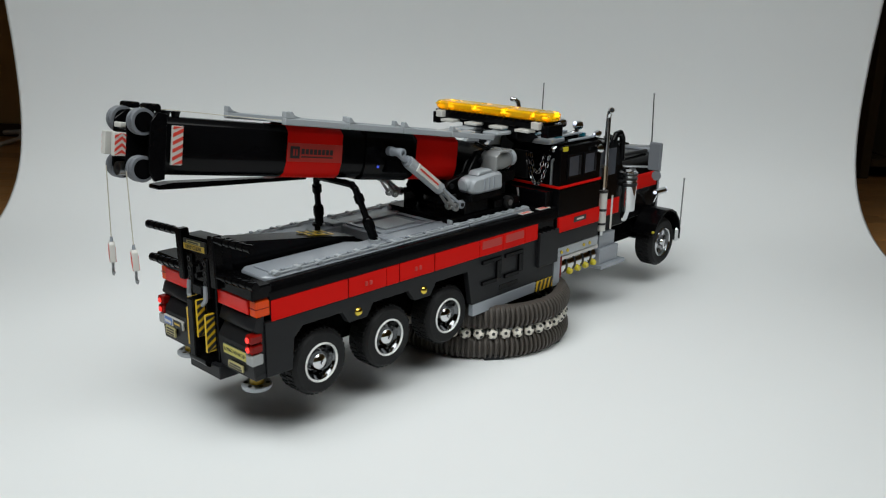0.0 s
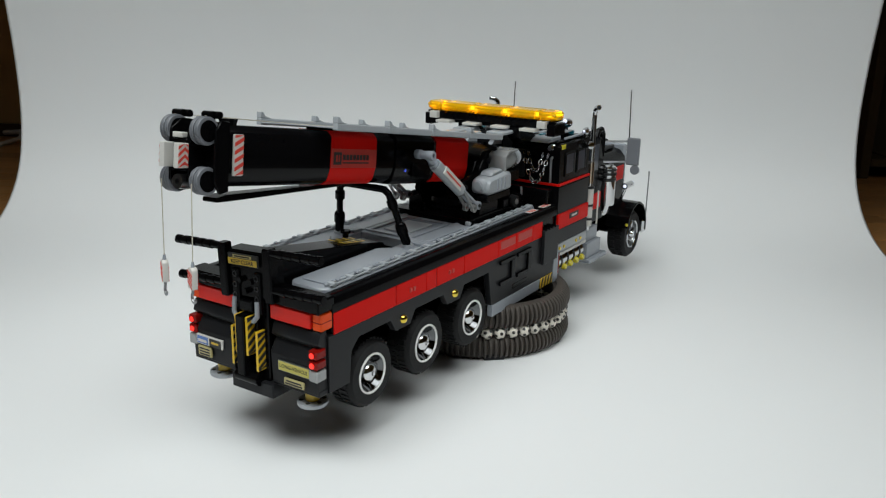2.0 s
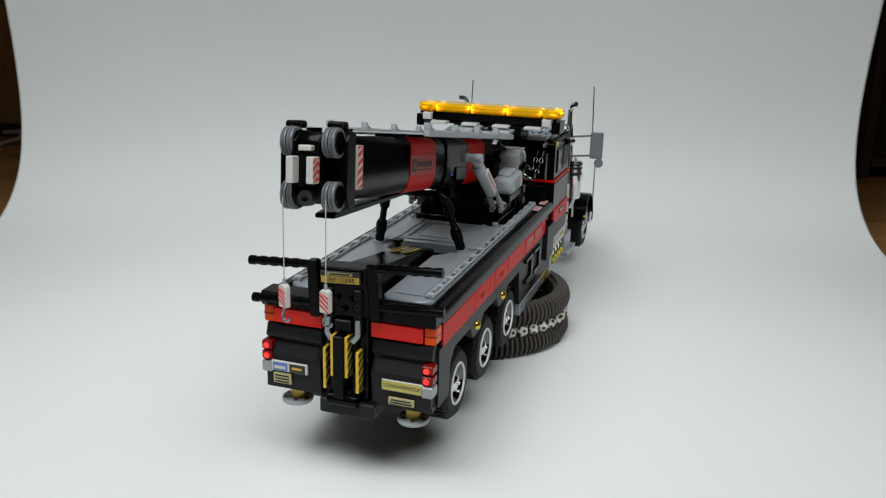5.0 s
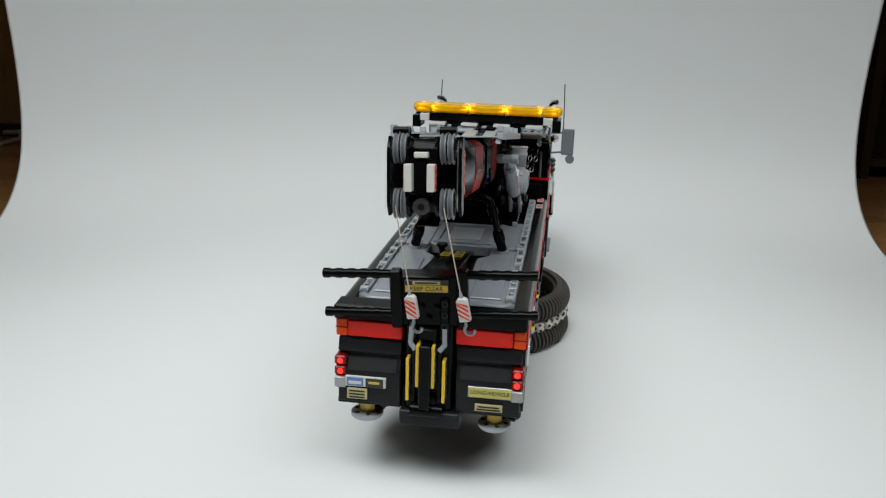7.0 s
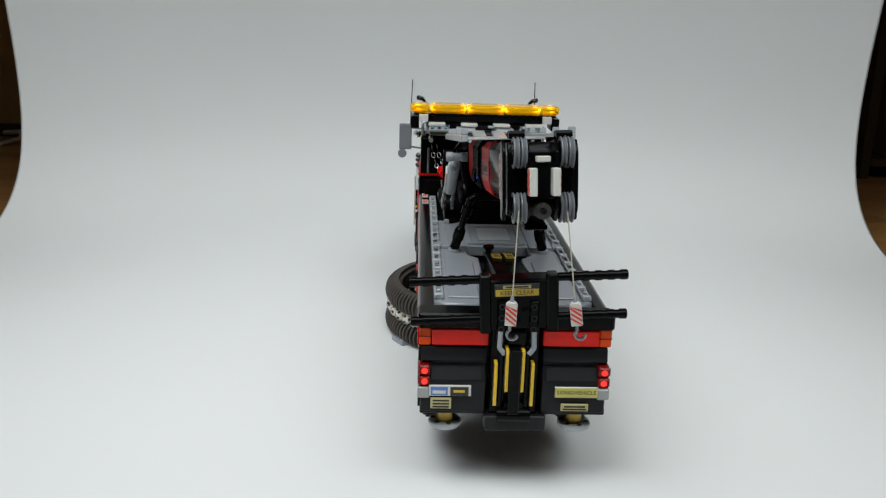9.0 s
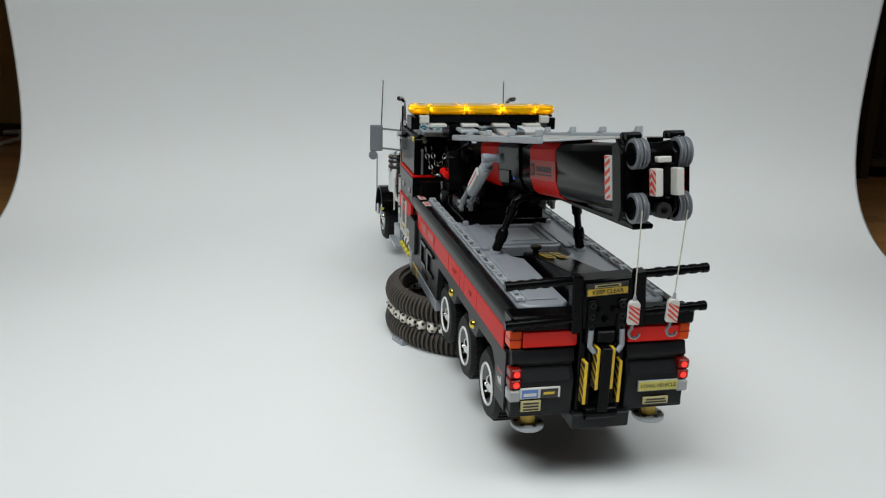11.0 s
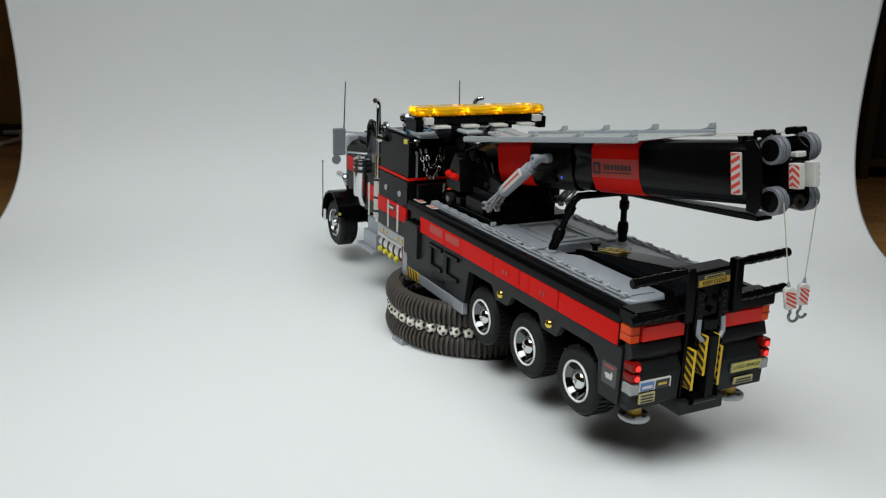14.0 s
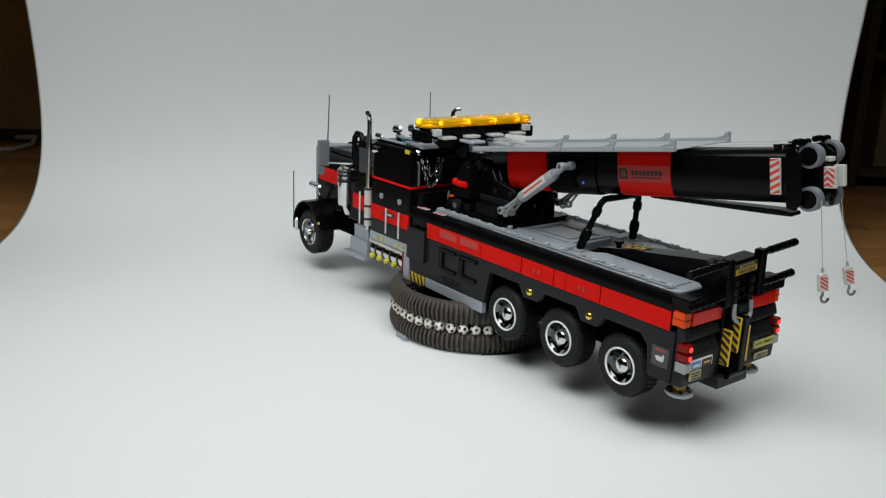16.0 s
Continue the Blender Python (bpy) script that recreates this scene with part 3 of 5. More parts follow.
    part("bar", block(x - 0.0018, x - 0.0015, 0.054, 0.0645, 0.099, 0.1015, 0), WHITE, pl)
    part("bar", block(x - 0.0015, x - 0.0012, 0.036, 0.0505, 0.097, 0.1045, 0), INK, pl)
    part("bar", block(x - 0.0018, x - 0.0015, 0.039, 0.048, 0.1, 0.102, 0), GOLD, pl)
    yp = part("small_sign", block(x - 0.001, x + 0.001, 0.0495, 0.066, 0.0855, 0.0948, 0.0003), CREAM, truck, "small yellow plate with black bars")
    for z in (0.0925, 0.0898, 0.0872):
        part("bar", block(x - 0.0012, x - 0.001, 0.0513, 0.0643, z - 0.0007, z + 0.0007, 0), INK, yp)
    st = plate_at("sticker", -0.369, -0.3495, 0.093, 0.1125, 1, STICKER, 0.0004, "dark grey square sticker with a pale shape")
    plate_at("bar", -0.3655, -0.353, 0.1085, 0.1102, 1, FADED_RED, 0.0002, parent=st, y=SIDE + 0.0004, bevel=0)
    part("shape", prism([(-0.3645, 0.1035), (-0.3635, 0.0985), (-0.356, 0.0985), (-0.3535, 0.1025), (-0.357, 0.1035), (-0.3615, 0.1032), (-0.3628, 0.1062)], SIDE + 0.0004, SIDE + 0.0006, "y", 0), WHITE, st)
    # tow mast in the middle
    part("tow_mast", block(-0.384, -0.36, -0.019, 0.019, 0.078, 0.16, 0.001), BLACK, truck, "black towing mast")
    part("mast_foot", block(-0.389, -0.36, -0.0265, 0.0225, 0.0668, 0.08, 0.001), DARK, truck)
    cross = part("tow_crossbar", block(-0.387, -0.368, -0.0245, 0.0245, 0.155, 0.196, 0.0012), BLACK, truck, "black towing crossbar with four pegs")
    for s in (-1, 1):
        part("post", block(-0.391, -0.381, s * 0.0215, s * 0.0305, 0.154, 0.2012, 0.0012), BLACK, cross)
        for z, y1 in ((0.1975, 0.083), (0.1655, 0.083)):
            b = rod((-0.387, s * 0.025, z), (-0.387, s * y1, z), 0.0034, seg=14, bevel=0.0005)
            for i in range(5):
                y = 0.0385 + 0.0098 * i
                rod((-0.387, s * y, z), (-0.387, s * (y + 0.006), z), 0.004, seg=14, bm=b, bevel=0.0006)
            part("crossbar_peg", b, BLACK, cross, "black ridged peg")
    lean = Matrix.Translation((-0.387, 0, 0.1795)) @ Matrix.Rotation(radians(-3.2), 4, "X") @ Matrix.Translation((0.387, 0, -0.181))
    cross.matrix_basis = lean
    sg = part("sign_plate", block(-0.3890, -0.3865, -0.0155, 0.019, 0.1805, 0.1905, 0.0004), INK, truck, "gold and black plate reading KEEP CLEAR")
    part("sign_face", block(-0.3894, -0.3890, -0.0148, 0.0183, 0.1812, 0.1865, 0), GOLD, sg)
    part("sign_top", block(-0.3894, -0.3890, -0.009, 0.0125, 0.1872, 0.1898, 0), CREAM, sg)
    part("bar", block(-0.3896, -0.3894, -0.007, 0.0105, 0.1879, 0.1891, 0), INK, sg)
    lettering("words", "KEEP CLEAR", 0.0048, Matrix.Translation((-0.3896, 0.00175, 0.1837)) @ rearward, INK, sg, "black words KEEP CLEAR")
    sg.matrix_basis = Matrix.Translation((-0.001, 0, 0.003)) @ lean
    # yellow and black slats, thin edge to the rear
    for y, z0, z1, x0 in ((0.0072, 0.1045, 0.1395, -0.396), (-0.0052, 0.1045, 0.1395, -0.396), (0.0155, 0.091, 0.127, -0.393), (-0.0135, 0.091, 0.127, -0.393)):
        sl = part("hazard_slat", block(x0, x0 + 0.017, y - 0.0013, y + 0.0013, z0, z1, 0.0003), YELLOW, truck, "yellow slat with black slanting bars")
        for i in range(6):
            z = z0 - 0.004 + 0.0076 * i
            near, far = z - 0.0035, z + 0.0075
            pts = [(x0 + 0.0003, near), (x0 + 0.0167, far), (x0 + 0.0167, far + 0.004), (x0 + 0.0003, near + 0.004)]
            pts = [(x, min(z1 - 0.0003, max(z0 + 0.0003, v))) for x, v in pts]
            for k in (-1, 1):
                part("stripe", prism(pts, y + k * 0.0013, y + k * 0.0016, "y", 0), INK, sl, "black slanting bar")
    part("mast_spine", block(-0.3985, -0.383, -0.0034, 0.0054, 0.086, 0.1405, 0.0008), BLACK, truck)
    # beams, pins and holes on the mast
    for y in (-0.0094, 0.0113):
        part("mast_rib", block(-0.3890, -0.3835, y - 0.0017, y + 0.0017, 0.086, 0.1405, 0.0006), BLACK, truck, "black upright beam")
    for y in (-0.0125, 0.0125):
        bm_ = part("mast_beam", block(-0.3895, -0.3835, y - 0.0038, y + 0.0038, 0.141, 0.178, 0.0012), BLACK, truck, "black holed beam")
        for i in range(4):
            part("hole", lathe([(0.0016, 0), (0.0026, 0), (0.0026, 0.0006), (0.0016, 0.0006)], "x", (-0.3900, y, 0.1455 + 0.0092 * i), 12, closed=True), DARK, bm_)
    for y, z in ((-0.006, 0.169), (0.006, 0.169), (0.0, 0.160), (-0.005, 0.0905), (0.005, 0.0905)):
        part("mast_pin", rod((-0.391, y, z), (-0.383, y, z), 0.0026, seg=12, bevel=0.0004), BLACK, truck)
    part("mast_lug", block(-0.391, -0.383, -0.0075, 0.0075, 0.142, 0.152, 0.001), BLACK, truck)
    for s in (-1, 1):
        hk = bmesh.new()
        pipe([(-0.39, s * 0.013, 0.153), (-0.391, s * 0.0135, 0.14), (-0.392, s * 0.0095, 0.135)], 0.0021, 8, hk)
        part("mast_hook", hk, GREY, truck, "grey hook")
    part("mast_pin", rod((-0.389, -0.013, 0.082), (-0.389, 0.013, 0.082), 0.006, seg=14), BLACK, truck)


def cab():
    # sleeper
    body = [(0.053, 0.112), (0.053, 0.233), (0.060, 0.236), (0.14, 0.236), (0.143, 0.233), (0.143, 0.112)]
    part("sleeper", prism(body, -0.0755, 0.0755, "y", 0.0015), BLACK, truck, "black sleeper cab")
    for s in (-1, 1):
        plate_at("cab_panel", 0.053, 0.143, 0.1505, 0.184, s, BLACK, 0.0016, y=0.0755)
        plate_at("cab_band", 0.0535, 0.143, 0.1312, 0.1502, s, RED, 0.003, "red band", y=0.0755)
        plate_at("cab_lower", 0.053, 0.143, 0.1125, 0.1308, s, DARK, 0.0022, y=0.0755)
        plate_at("cab_stripe", 0.052, 0.143, 0.1855, 0.1885, s, RED, 0.0022, "thin red stripe", y=0.0755)
        bd = plate_at("cab_badge", 0.085, 0.112, 0.1395, 0.1465, s, INK, 0.0006, "black badge with a pale bar", y=0.0785)
        plate_at("bar", 0.091, 0.106, 0.1418, 0.1442, s, WHITE, 0.0003, parent=bd, y=0.0791, bevel=0)
        for x in (0.075, 0.118) if s > 0 else ():
            part("round_stud", rod((x, s * 0.077, 0.165), (x, s * 0.0785, 0.165), 0.004, seg=16), GREY, truck, "round grey stud")
        for x in (0.0685, 0.1025) if s < 0 else ():
            w = plate_at("window", x, x + 0.03, 0.195, 0.2245, s, BLACK, 0.0012, "side window in a black frame", y=0.0755)
            plate_at("pane", x + 0.003, x + 0.0225, 0.1985, 0.222, s, GLASS, 0.0004, "dark grey pane", w, 0.0767, 0.0002)
            plate_at("pane_bar", x + 0.0235, x + 0.0275, 0.1985, 0.222, s, DARK, 0.0006, "dark grey window bar", w, 0.0767, 0.0002)
        # step plate, tanks and ladder
        sp = plate_at("step_plate", 0.054, 0.146, 0.0995, 0.1115, s, PALE, 0.0015, "pale grey step plate with gold studs", y=0.0755)
        for x in (0.064, 0.077, 0.113, 0.126):
            part("stud", rod((x, s * 0.077, 0.1055), (x, s * 0.0785, 0.1055), 0.0022, seg=10), BRASS, sp)
        tk = part("fuel_tank", rod((0.066, s * 0.061, 0.083), (0.15, s * 0.061, 0.083), 0.0125, seg=24, bevel=0.001), CHROME, truck, "chrome tank with three bands")
        for x in (0.082, 0.1, 0.118, 0.136):
            part("band", rod((x, s * 0.061, 0.083), (x + 0.003, s * 0.061, 0.083), 0.0132, seg=24), INK, tk)
            ln = lathe([(0, 0.0025), (0.003, 0.0025), (0.0042, 0), (0.0042, -0.003)], "y", seg=14)
            ln.transform(Matrix.Translation((x + 0.009, s * 0.0738, 0.0745)) @ Matrix.Diagonal((1, s, 1, 1)))
            bmesh.ops.recalc_face_normals(ln, faces=ln.faces[:])
            part("side_lamp", ln, LIME, tk, "yellow side lamp")
        part("tank_bracket", block(0.0645, 0.068, s * 0.05, s * 0.0765, 0.072, 0.099, 0.0005), TAIL, truck, "red bracket")
        part("tank_cover", block(0.069, 0.15, s * 0.055, s * 0.0755, 0.0935, 0.0985, 0.0006), WHITE, truck, "white tank cover")
        stp = bmesh.new()
        block(0.152, 0.21, s * 0.045, s * 0.082, 0.064, 0.069, 0.0005, stp)
        block(0.155, 0.2, s * 0.045, s * 0.076, 0.069, 0.09, 0.0005, stp)
        block(0.16, 0.197, s * 0.045, s * 0.071, 0.09, 0.108, 0.0005, stp)
        part("cab_step", stp, GREY, truck, "grey stepped footboard")
        # exhaust stack with perforated shield
        ex = part("exhaust_pipe", pipe([(0.160, s * 0.0715, 0.108), (0.160, s * 0.0715, 0.262), (0.1595, s * 0.0725, 0.2675), (0.1565, s * 0.0755, 0.271), (0.1525, s * 0.0800, 0.272)], 0.0033, 14), CHROME, truck, "tall chrome exhaust stack with a curved tip")
        part("shield", rod((0.160, s * 0.0715, 0.114), (0.160, s * 0.0715, 0.168), 0.0058, seg=18, bevel=0.0006), WHITE, ex, "pale heat shield")
        for z in (0.1225, 0.141, 0.165):
            part("clamp", rod((0.160, s * 0.0715, z), (0.160, s * 0.0715, z + 0.003), 0.0064, seg=18), INK, ex)
        part("bracket", rod((0.160, s * 0.0715, 0.2), (0.142, s * 0.07, 0.2), 0.002, seg=8), INK, ex)
        # black disc for the shade inside the open pipe end
        part("tip_mouth_shade", rod((0.1525, s * 0.0800, 0.272), (0.1521, s * 0.0804, 0.272), 0.0024, seg=12), INK, ex)
        part("sleeve", rod((0.160, s * 0.0715, 0.172), (0.160, s * 0.0715, 0.2), 0.0041, seg=16), COPPERY, ex, "copper-tinted sleeve")
        # grab rails
        for x in (0.166, 0.1, 0.07):
            if s > 0 or x == 0.166:
                part("grab_rail", rod((x, s * 0.082, 0.117), (x, s * 0.082, 0.162 if x > 0.15 else 0.152), 0.0012, seg=8), WHITE, truck, "white grab rail")
        # air cleaner
        ac = part("air_cleaner", lathe([(0, 0), (0.0095, 0), (0.0105, 0.002), (0.0105, 0.034), (0.0088, 0.036), (0.0088, 0.039), (0.0105, 0.040), (0.0105, 0.043), (0.0088, 0.044), (0.0088, 0.047), (0.011, 0.048), (0.011, 0.052), (0.009, 0.054), (0, 0.054)], "z", (0.224, s * 0.071, 0.131), 22), CHROME, truck, "chrome air cleaner canister")
        for z in (0.166, 0.1735, 0.1795):
            part("band", rod((0.224, s * 0.071, z), (0.224, s * 0.071, z + 0.0028), 0.0112, seg=22), INK, ac, "black band")
        part("elbow", pipe([(0.224, s * 0.071, 0.133), (0.222, s * 0.068, 0.12), (0.212, s * 0.05, 0.116)], 0.0048, 12), CHROME, ac)
        part("bracket", pipe([(0.237, s * 0.071, 0.15), (0.237, s * 0.071, 0.185), (0.224, s * 0.071, 0.188)], 0.0012, 8), STEEL, ac)
        # mirror with its antenna
        mi = part("mirror", block(0.238, 0.243, s * 0.0885, s * 0.1065, 0.187, 0.2245, 0.0012), DULL, truck, "grey mirror on a chrome arm with an antenna")
        part("mirror_glass", block(0.2372, 0.238, s * 0.09, s * 0.105, 0.1885, 0.223, 0), DULL, mi)
        part("round_mirror", lathe([(0, 0), (0.006, 0), (0.0065, 0.001), (0.0065, 0.003), (0, 0.004)], "x", (0.2375, s * 0.102, 0.181), 18), DULL, mi)
        for z in (0.191, 0.219):
            part("arm", rod((0.2405, s * 0.09, z), (0.218, s * 0.062, z), 0.0014, seg=8), STEEL, mi)
        part("antenna", rod((0.2405, s * 0.0905, 0.222), (0.2395, s * 0.0885, 0.287), 0.0009, 0.0007, seg=8), INK, mi, "thin black antenna")
        part("antenna_tip", ball((0.2395, s * 0.0885, 0.2872), 0.0013, seg=8, rings=6), STEEL, mi)
        part("air_horn", rod((0.09, s * 0.05, 0.241), (0.118, s * 0.05, 0.243), 0.0025, 0.0045, seg=14), CHROME, truck, "chrome air horn")
    # rear wall of the sleeper
    part("rear_stripe", block(0.0515, 0.0535, -0.076, 0.076, 0.1855, 0.1885, 0.0004), RED, truck, "thin red stripe")
    for y0, y1, sag in ((-0.062, -0.03, 0.034), (-0.055, -0.036, 0.02), (0.03, 0.062, 0.034), (0.036, 0.055, 0.02)):
        links = 15 if sag > 0.03 else 9
        for i in range(links):
            u = i / (links - 1) * 2 - 1
            y = (y0 + y1) / 2 + u * (y1 - y0) / 2
            z = 0.222 - sag + sag * u * u
            tor = bmesh.new()
            for j in range(10):
                c, d = 2 * math.pi * j / 10, 2 * math.pi * (j + 1) / 10
                rod((0.0022 * math.cos(c), 0.0036 * math.sin(c), 0), (0.0022 * math.cos(d), 0.0036 * math.sin(d), 0), 0.0007, seg=6, bm=tor)
            slope = math.atan2(2 * sag * u, (y1 - y0) / 2)
            tor.transform(Matrix.Translation((0.0485, y, z)) @ Matrix.Rotation(slope, 4, "X") @ Matrix.Rotation(radians(90 * (i % 2)), 4, "Y"))
            part("chain_link", tor, CHROME, truck, "chrome chain link")
    # driver's cab and hood
    for s in (-1, 1):
        hoop = pipe([(0.186, s * 0.062, 0.19), (0.188, s * 0.064, 0.228), (0.194, s * 0.064, 0.236), (0.204, s * 0.064, 0.237), (0.21, s * 0.064, 0.23), (0.212, s * 0.064, 0.2)], 0.004, 12)
        part("cab_hoop", hoop, BLACK, truck, "black curved intake pipe")
        part("hood_rail", rod((0.225, s * 0.03, 0.196), (0.34, s * 0.028, 0.1935), 0.003, seg=10), DARK, truck)
    part("hood_vent", block(0.235, 0.262, -0.028, 0.028, 0.191, 0.2, 0.002), BLACK, truck)
    part("driver_cab", prism([(0.1435, 0.112), (0.1435, 0.226), (0.15, 0.23), (0.195, 0.228), (0.212, 0.19), (0.222, 0.186), (0.222, 0.112)], -0.068, 0.068, "y", 0.0015), BLACK, truck, "black driver's cab")
    for s in (-1, 1):
        plate_at("cab_door", 0.1445, 0.205, 0.131, 0.1525, s, RED, 0.0015, "red cab door", y=0.068)
        plate_at("side_window", 0.15, 0.19, 0.185, 0.22, s, GLASS, 0.001, "dark side window", y=0.068)
        part("visor_horn", rod((0.205, s * 0.045, 0.23), (0.215, s * 0.045, 0.205), 0.006, seg=14), BLACK, truck)
        plate_at("hood_band", 0.2225, 0.345, 0.1455, 0.167, s, RED, 0.0015, "red hood band", y=0.045)
        plate_at("hood_badge", 0.25, 0.275, 0.153, 0.16, s, STEEL, 0.0004, "small silver badge", y=0.0465)
    part("visor", prism([(0.192, 0.229), (0.225, 0.222), (0.226, 0.219), (0.192, 0.225)], -0.066, 0.066, "y", 0.0006), BLACK, truck)
    part("windscreen", prism([(0.1985, 0.224), (0.2145, 0.191), (0.2155, 0.192), (0.1995, 0.225)], -0.06, 0.06, "y", 0), GLASS, truck, "dark windscreen")
    hood = [(s * y, z) for s, lst in ((1, [(0.045, 0.105), (0.045, 0.178), (0.036, 0.188), (0.02, 0.192)]), (-1, [(0.02, 0.192), (0.036, 0.188), (0.045, 0.178), (0.045, 0.105)])) for y, z in lst]
    part("hood", prism(hood, 0.222, 0.352, "x", 0.001), BLACK, truck, "black engine hood")
    part("grille_shell", block(0.352, 0.362, -0.043, 0.043, 0.09, 0.196, 0.002), GREY, truck, "grey radiator shell")
    for i in range(9):
        part("grille_bar", block(0.362, 0.3635, -0.037 + 0.0085 * i, -0.034 + 0.0085 * i, 0.1, 0.186, 0.0004), CHROME, truck)
    part("bumper", block(0.358, 0.372, -0.08, 0.08, 0.062, 0.083, 0.0025), CHROME, truck, "chrome front bumper")
    for s in (-1, 1):
        # fender round the front wheel
        arc = []
        for i in range(9):
            a = radians(-8 + 172 * i / 8)
            arc.append((0.3268 + 0.0415 * math.cos(a), 0.072 + 0.045 * math.sin(a)))
        for i in range(8, -1, -1):
            a = radians(-8 + 172 * i / 8)
            arc.append((0.3268 + 0.0385 * math.cos(a), 0.072 + 0.042 * math.sin(a)))
        part("fender", prism(arc, s * 0.046, s * 0.081, "y", 0.0006), BLACK, truck, "black curved fender")
        hl = part("headlamp", rod((0.318, s * 0.06, 0.139), (0.346, s * 0.06, 0.139), 0.0048, seg=16, bevel=0.0006), CHROME, truck, "chrome headlamp pod")
        part("lens", rod((0.346, s * 0.06, 0.139), (0.3475, s * 0.06, 0.139), 0.0042, seg=16), WHITE_HOT, hl, "glowing white lens")
        # added glowing ball, stands in for headlamp light showing from behind
        part("back_glow", ball((0.3180, s * 0.0605, 0.1395), 0.0026, seg=12, rings=8), WHITE_HOT, hl, "bluish white glow")
        part("stalk", rod((0.33, s * 0.06, 0.139), (0.33, s * 0.05, 0.114), 0.002, seg=8), CHROME, hl)
        wk = part("whisker_pole", rod((0.369, s * 0.0785, 0.075), (0.3685, s * 0.0785, 0.155), 0.001, seg=8), STEEL, truck, "thin steel guide pole")
        part("tip", ball((0.3685, s * 0.0785, 0.1555), 0.0015, seg=8, rings=6), STEEL, wk)
        part("fender_lamp", ball((0.285, s * 0.0805, 0.09), 0.0022, seg=12, rings=8), LIME, truck, "yellow marker")


def roof():
    # roof deck clutter: teal plates, work lamps, grey grille plates
    part("roof_plate", block(0.056, 0.14, -0.07, 0.07, 0.236, 0.2385, 0.0006), BLACK, truck)
    for y0, y1 in ((-0.056, -0.02), (0.02, 0.056)):
        part("roof_tile", block(0.062, 0.088, y0, y1, 0.2386, 0.243, 0.0006), TEAL, truck, "teal roof block")
    for i in range(6):
        y = -0.06 + 0.022 * i
        part("roof_bar", block(0.075, 0.12, y, y + 0.006, 0.2435, 0.2455, 0.0004), GREY, truck, "grey roof slat")
    for i in range(5):
        y = -0.05 + 0.025 * i
        la = part("roof_lamp", lathe([(0, -0.005), (0.0035, -0.0045), (0.0052, 0), (0.0056, 0.006), (0.0048, 0.006), (0.0045, 0.003), (0, 0.002)], "x", (0.122, y, 0.2525), 16), CHROME, truck, "chrome roof lamp")
        part("bulb", ball((0.1175, y, 0.2555), 0.0026, seg=10, rings=6), WHITE_HOT, la, "glowing white bulb")
        part("stand", block(0.12, 0.124, y - 0.002, y + 0.002, 0.2385, 0.248, 0.0004), INK, la)
    for s in (-1, 1):
        part("work_lamp", lathe([(0, -0.002), (0.0028, -0.002), (0.0052, 0.0045), (0.0058, 0.005), (0, 0.0056)], "x", (0.052, s * 0.063, 0.231), 18), CHROME, truck, "chrome work lamp")
        part("corner_marker", block(0.058, 0.068, s * 0.0715, s * 0.0763, 0.2295, 0.235, 0.0005), LIME, truck, "yellow corner marker")
    for s in (-1, 1):
        part("roof_fender", prism([(0.040, 0.2385), (0.046, 0.2425), (0.058, 0.2440), (0.074, 0.2440), (0.074, 0.2395), (0.056, 0.2385)], s * 0.030, s * 0.066, "y", 0.0008), GREY, truck, "grey curved roof plate")
        for i in range(4):
            y = 0.034 + 0.0085 * i
            part("roof_slat", block(0.060, 0.072, s * y, s * (y + 0.004), 0.2441, 0.2456, 0.0004), TEAL if i % 2 else BLACK, truck)
        part("roof_rail", rod((0.076, s * 0.0705, 0.2405), (0.138, s * 0.0705, 0.2405), 0.0016, seg=8), GREY, truck)
        part("grey_hatch", block(-0.016, 0.012, s * 0.012, s * 0.034, 0.2505, 0.2545, 0.0012), PALE, truck, "pale grey block on the turret")
    rng = random.Random(4)
    for s in (-1, 1):
        for i in range(7):
            x, y = 0.078 + 0.0085 * i, 0.012 + 0.042 * rng.random()
            w, d, h = 0.004 + 0.004 * rng.random(), 0.004 + 0.006 * rng.random(), 0.002 + 0.004 * rng.random()
            part("roof_brick", block(x, x + w, s * y, s * (y + d), 0.2386, 0.2386 + h, 0.0005), (BLACK, GREY, TEAL, DARK, BLACK, PALE, TEAL)[i], truck, "small roof brick")
        part("roof_gear", lathe([(0.0015, -0.001), (0.0058, -0.001), (0.0066, 0.0), (0.0058, 0.001), (0.0015, 0.001)], "x", (0.0470, s * 0.0185, 0.2435), 16, closed=True), GREY, truck, "small grey gear")
        for x in (0.132, 0.142):
            fl = part("front_lamp", lathe([(0, -0.004), (0.0026, -0.0036), (0.0042, 0.0), (0.0042, 0.003), (0, 0.0034)], "x", (x, s * (0.072 - 0.004 * (x > 0.14)), 0.2425), 16), CHROME, truck, "chrome roof edge lamp")
            part("glow", ball((x - 0.0038, s * (0.072 - 0.004 * (x > 0.14)), 0.2437), 0.0015, seg=10, rings=6), WHITE_HOT, fl, "bluish white bulb")
            part("stand", block(x - 0.001, x + 0.001, s * 0.066, s * 0.070, 0.234, 0.240, 0.0003), INK, fl)
        part("side_work_lamp", lathe([(0, -0.005), (0.0024, -0.0048), (0.005, 0.0015), (0.0054, 0.0035), (0, 0.0042)], "x", (0.1275, s * 0.0805, 0.2265), 18), CHROME, truck, "chrome side lamp")
        part("lamp_arm", rod((0.1275, s * 0.0755, 0.230), (0.1275, s * 0.0800, 0.2275), 0.0012, seg=8), INK, truck)
    # light bar
    z0 = 0.2600
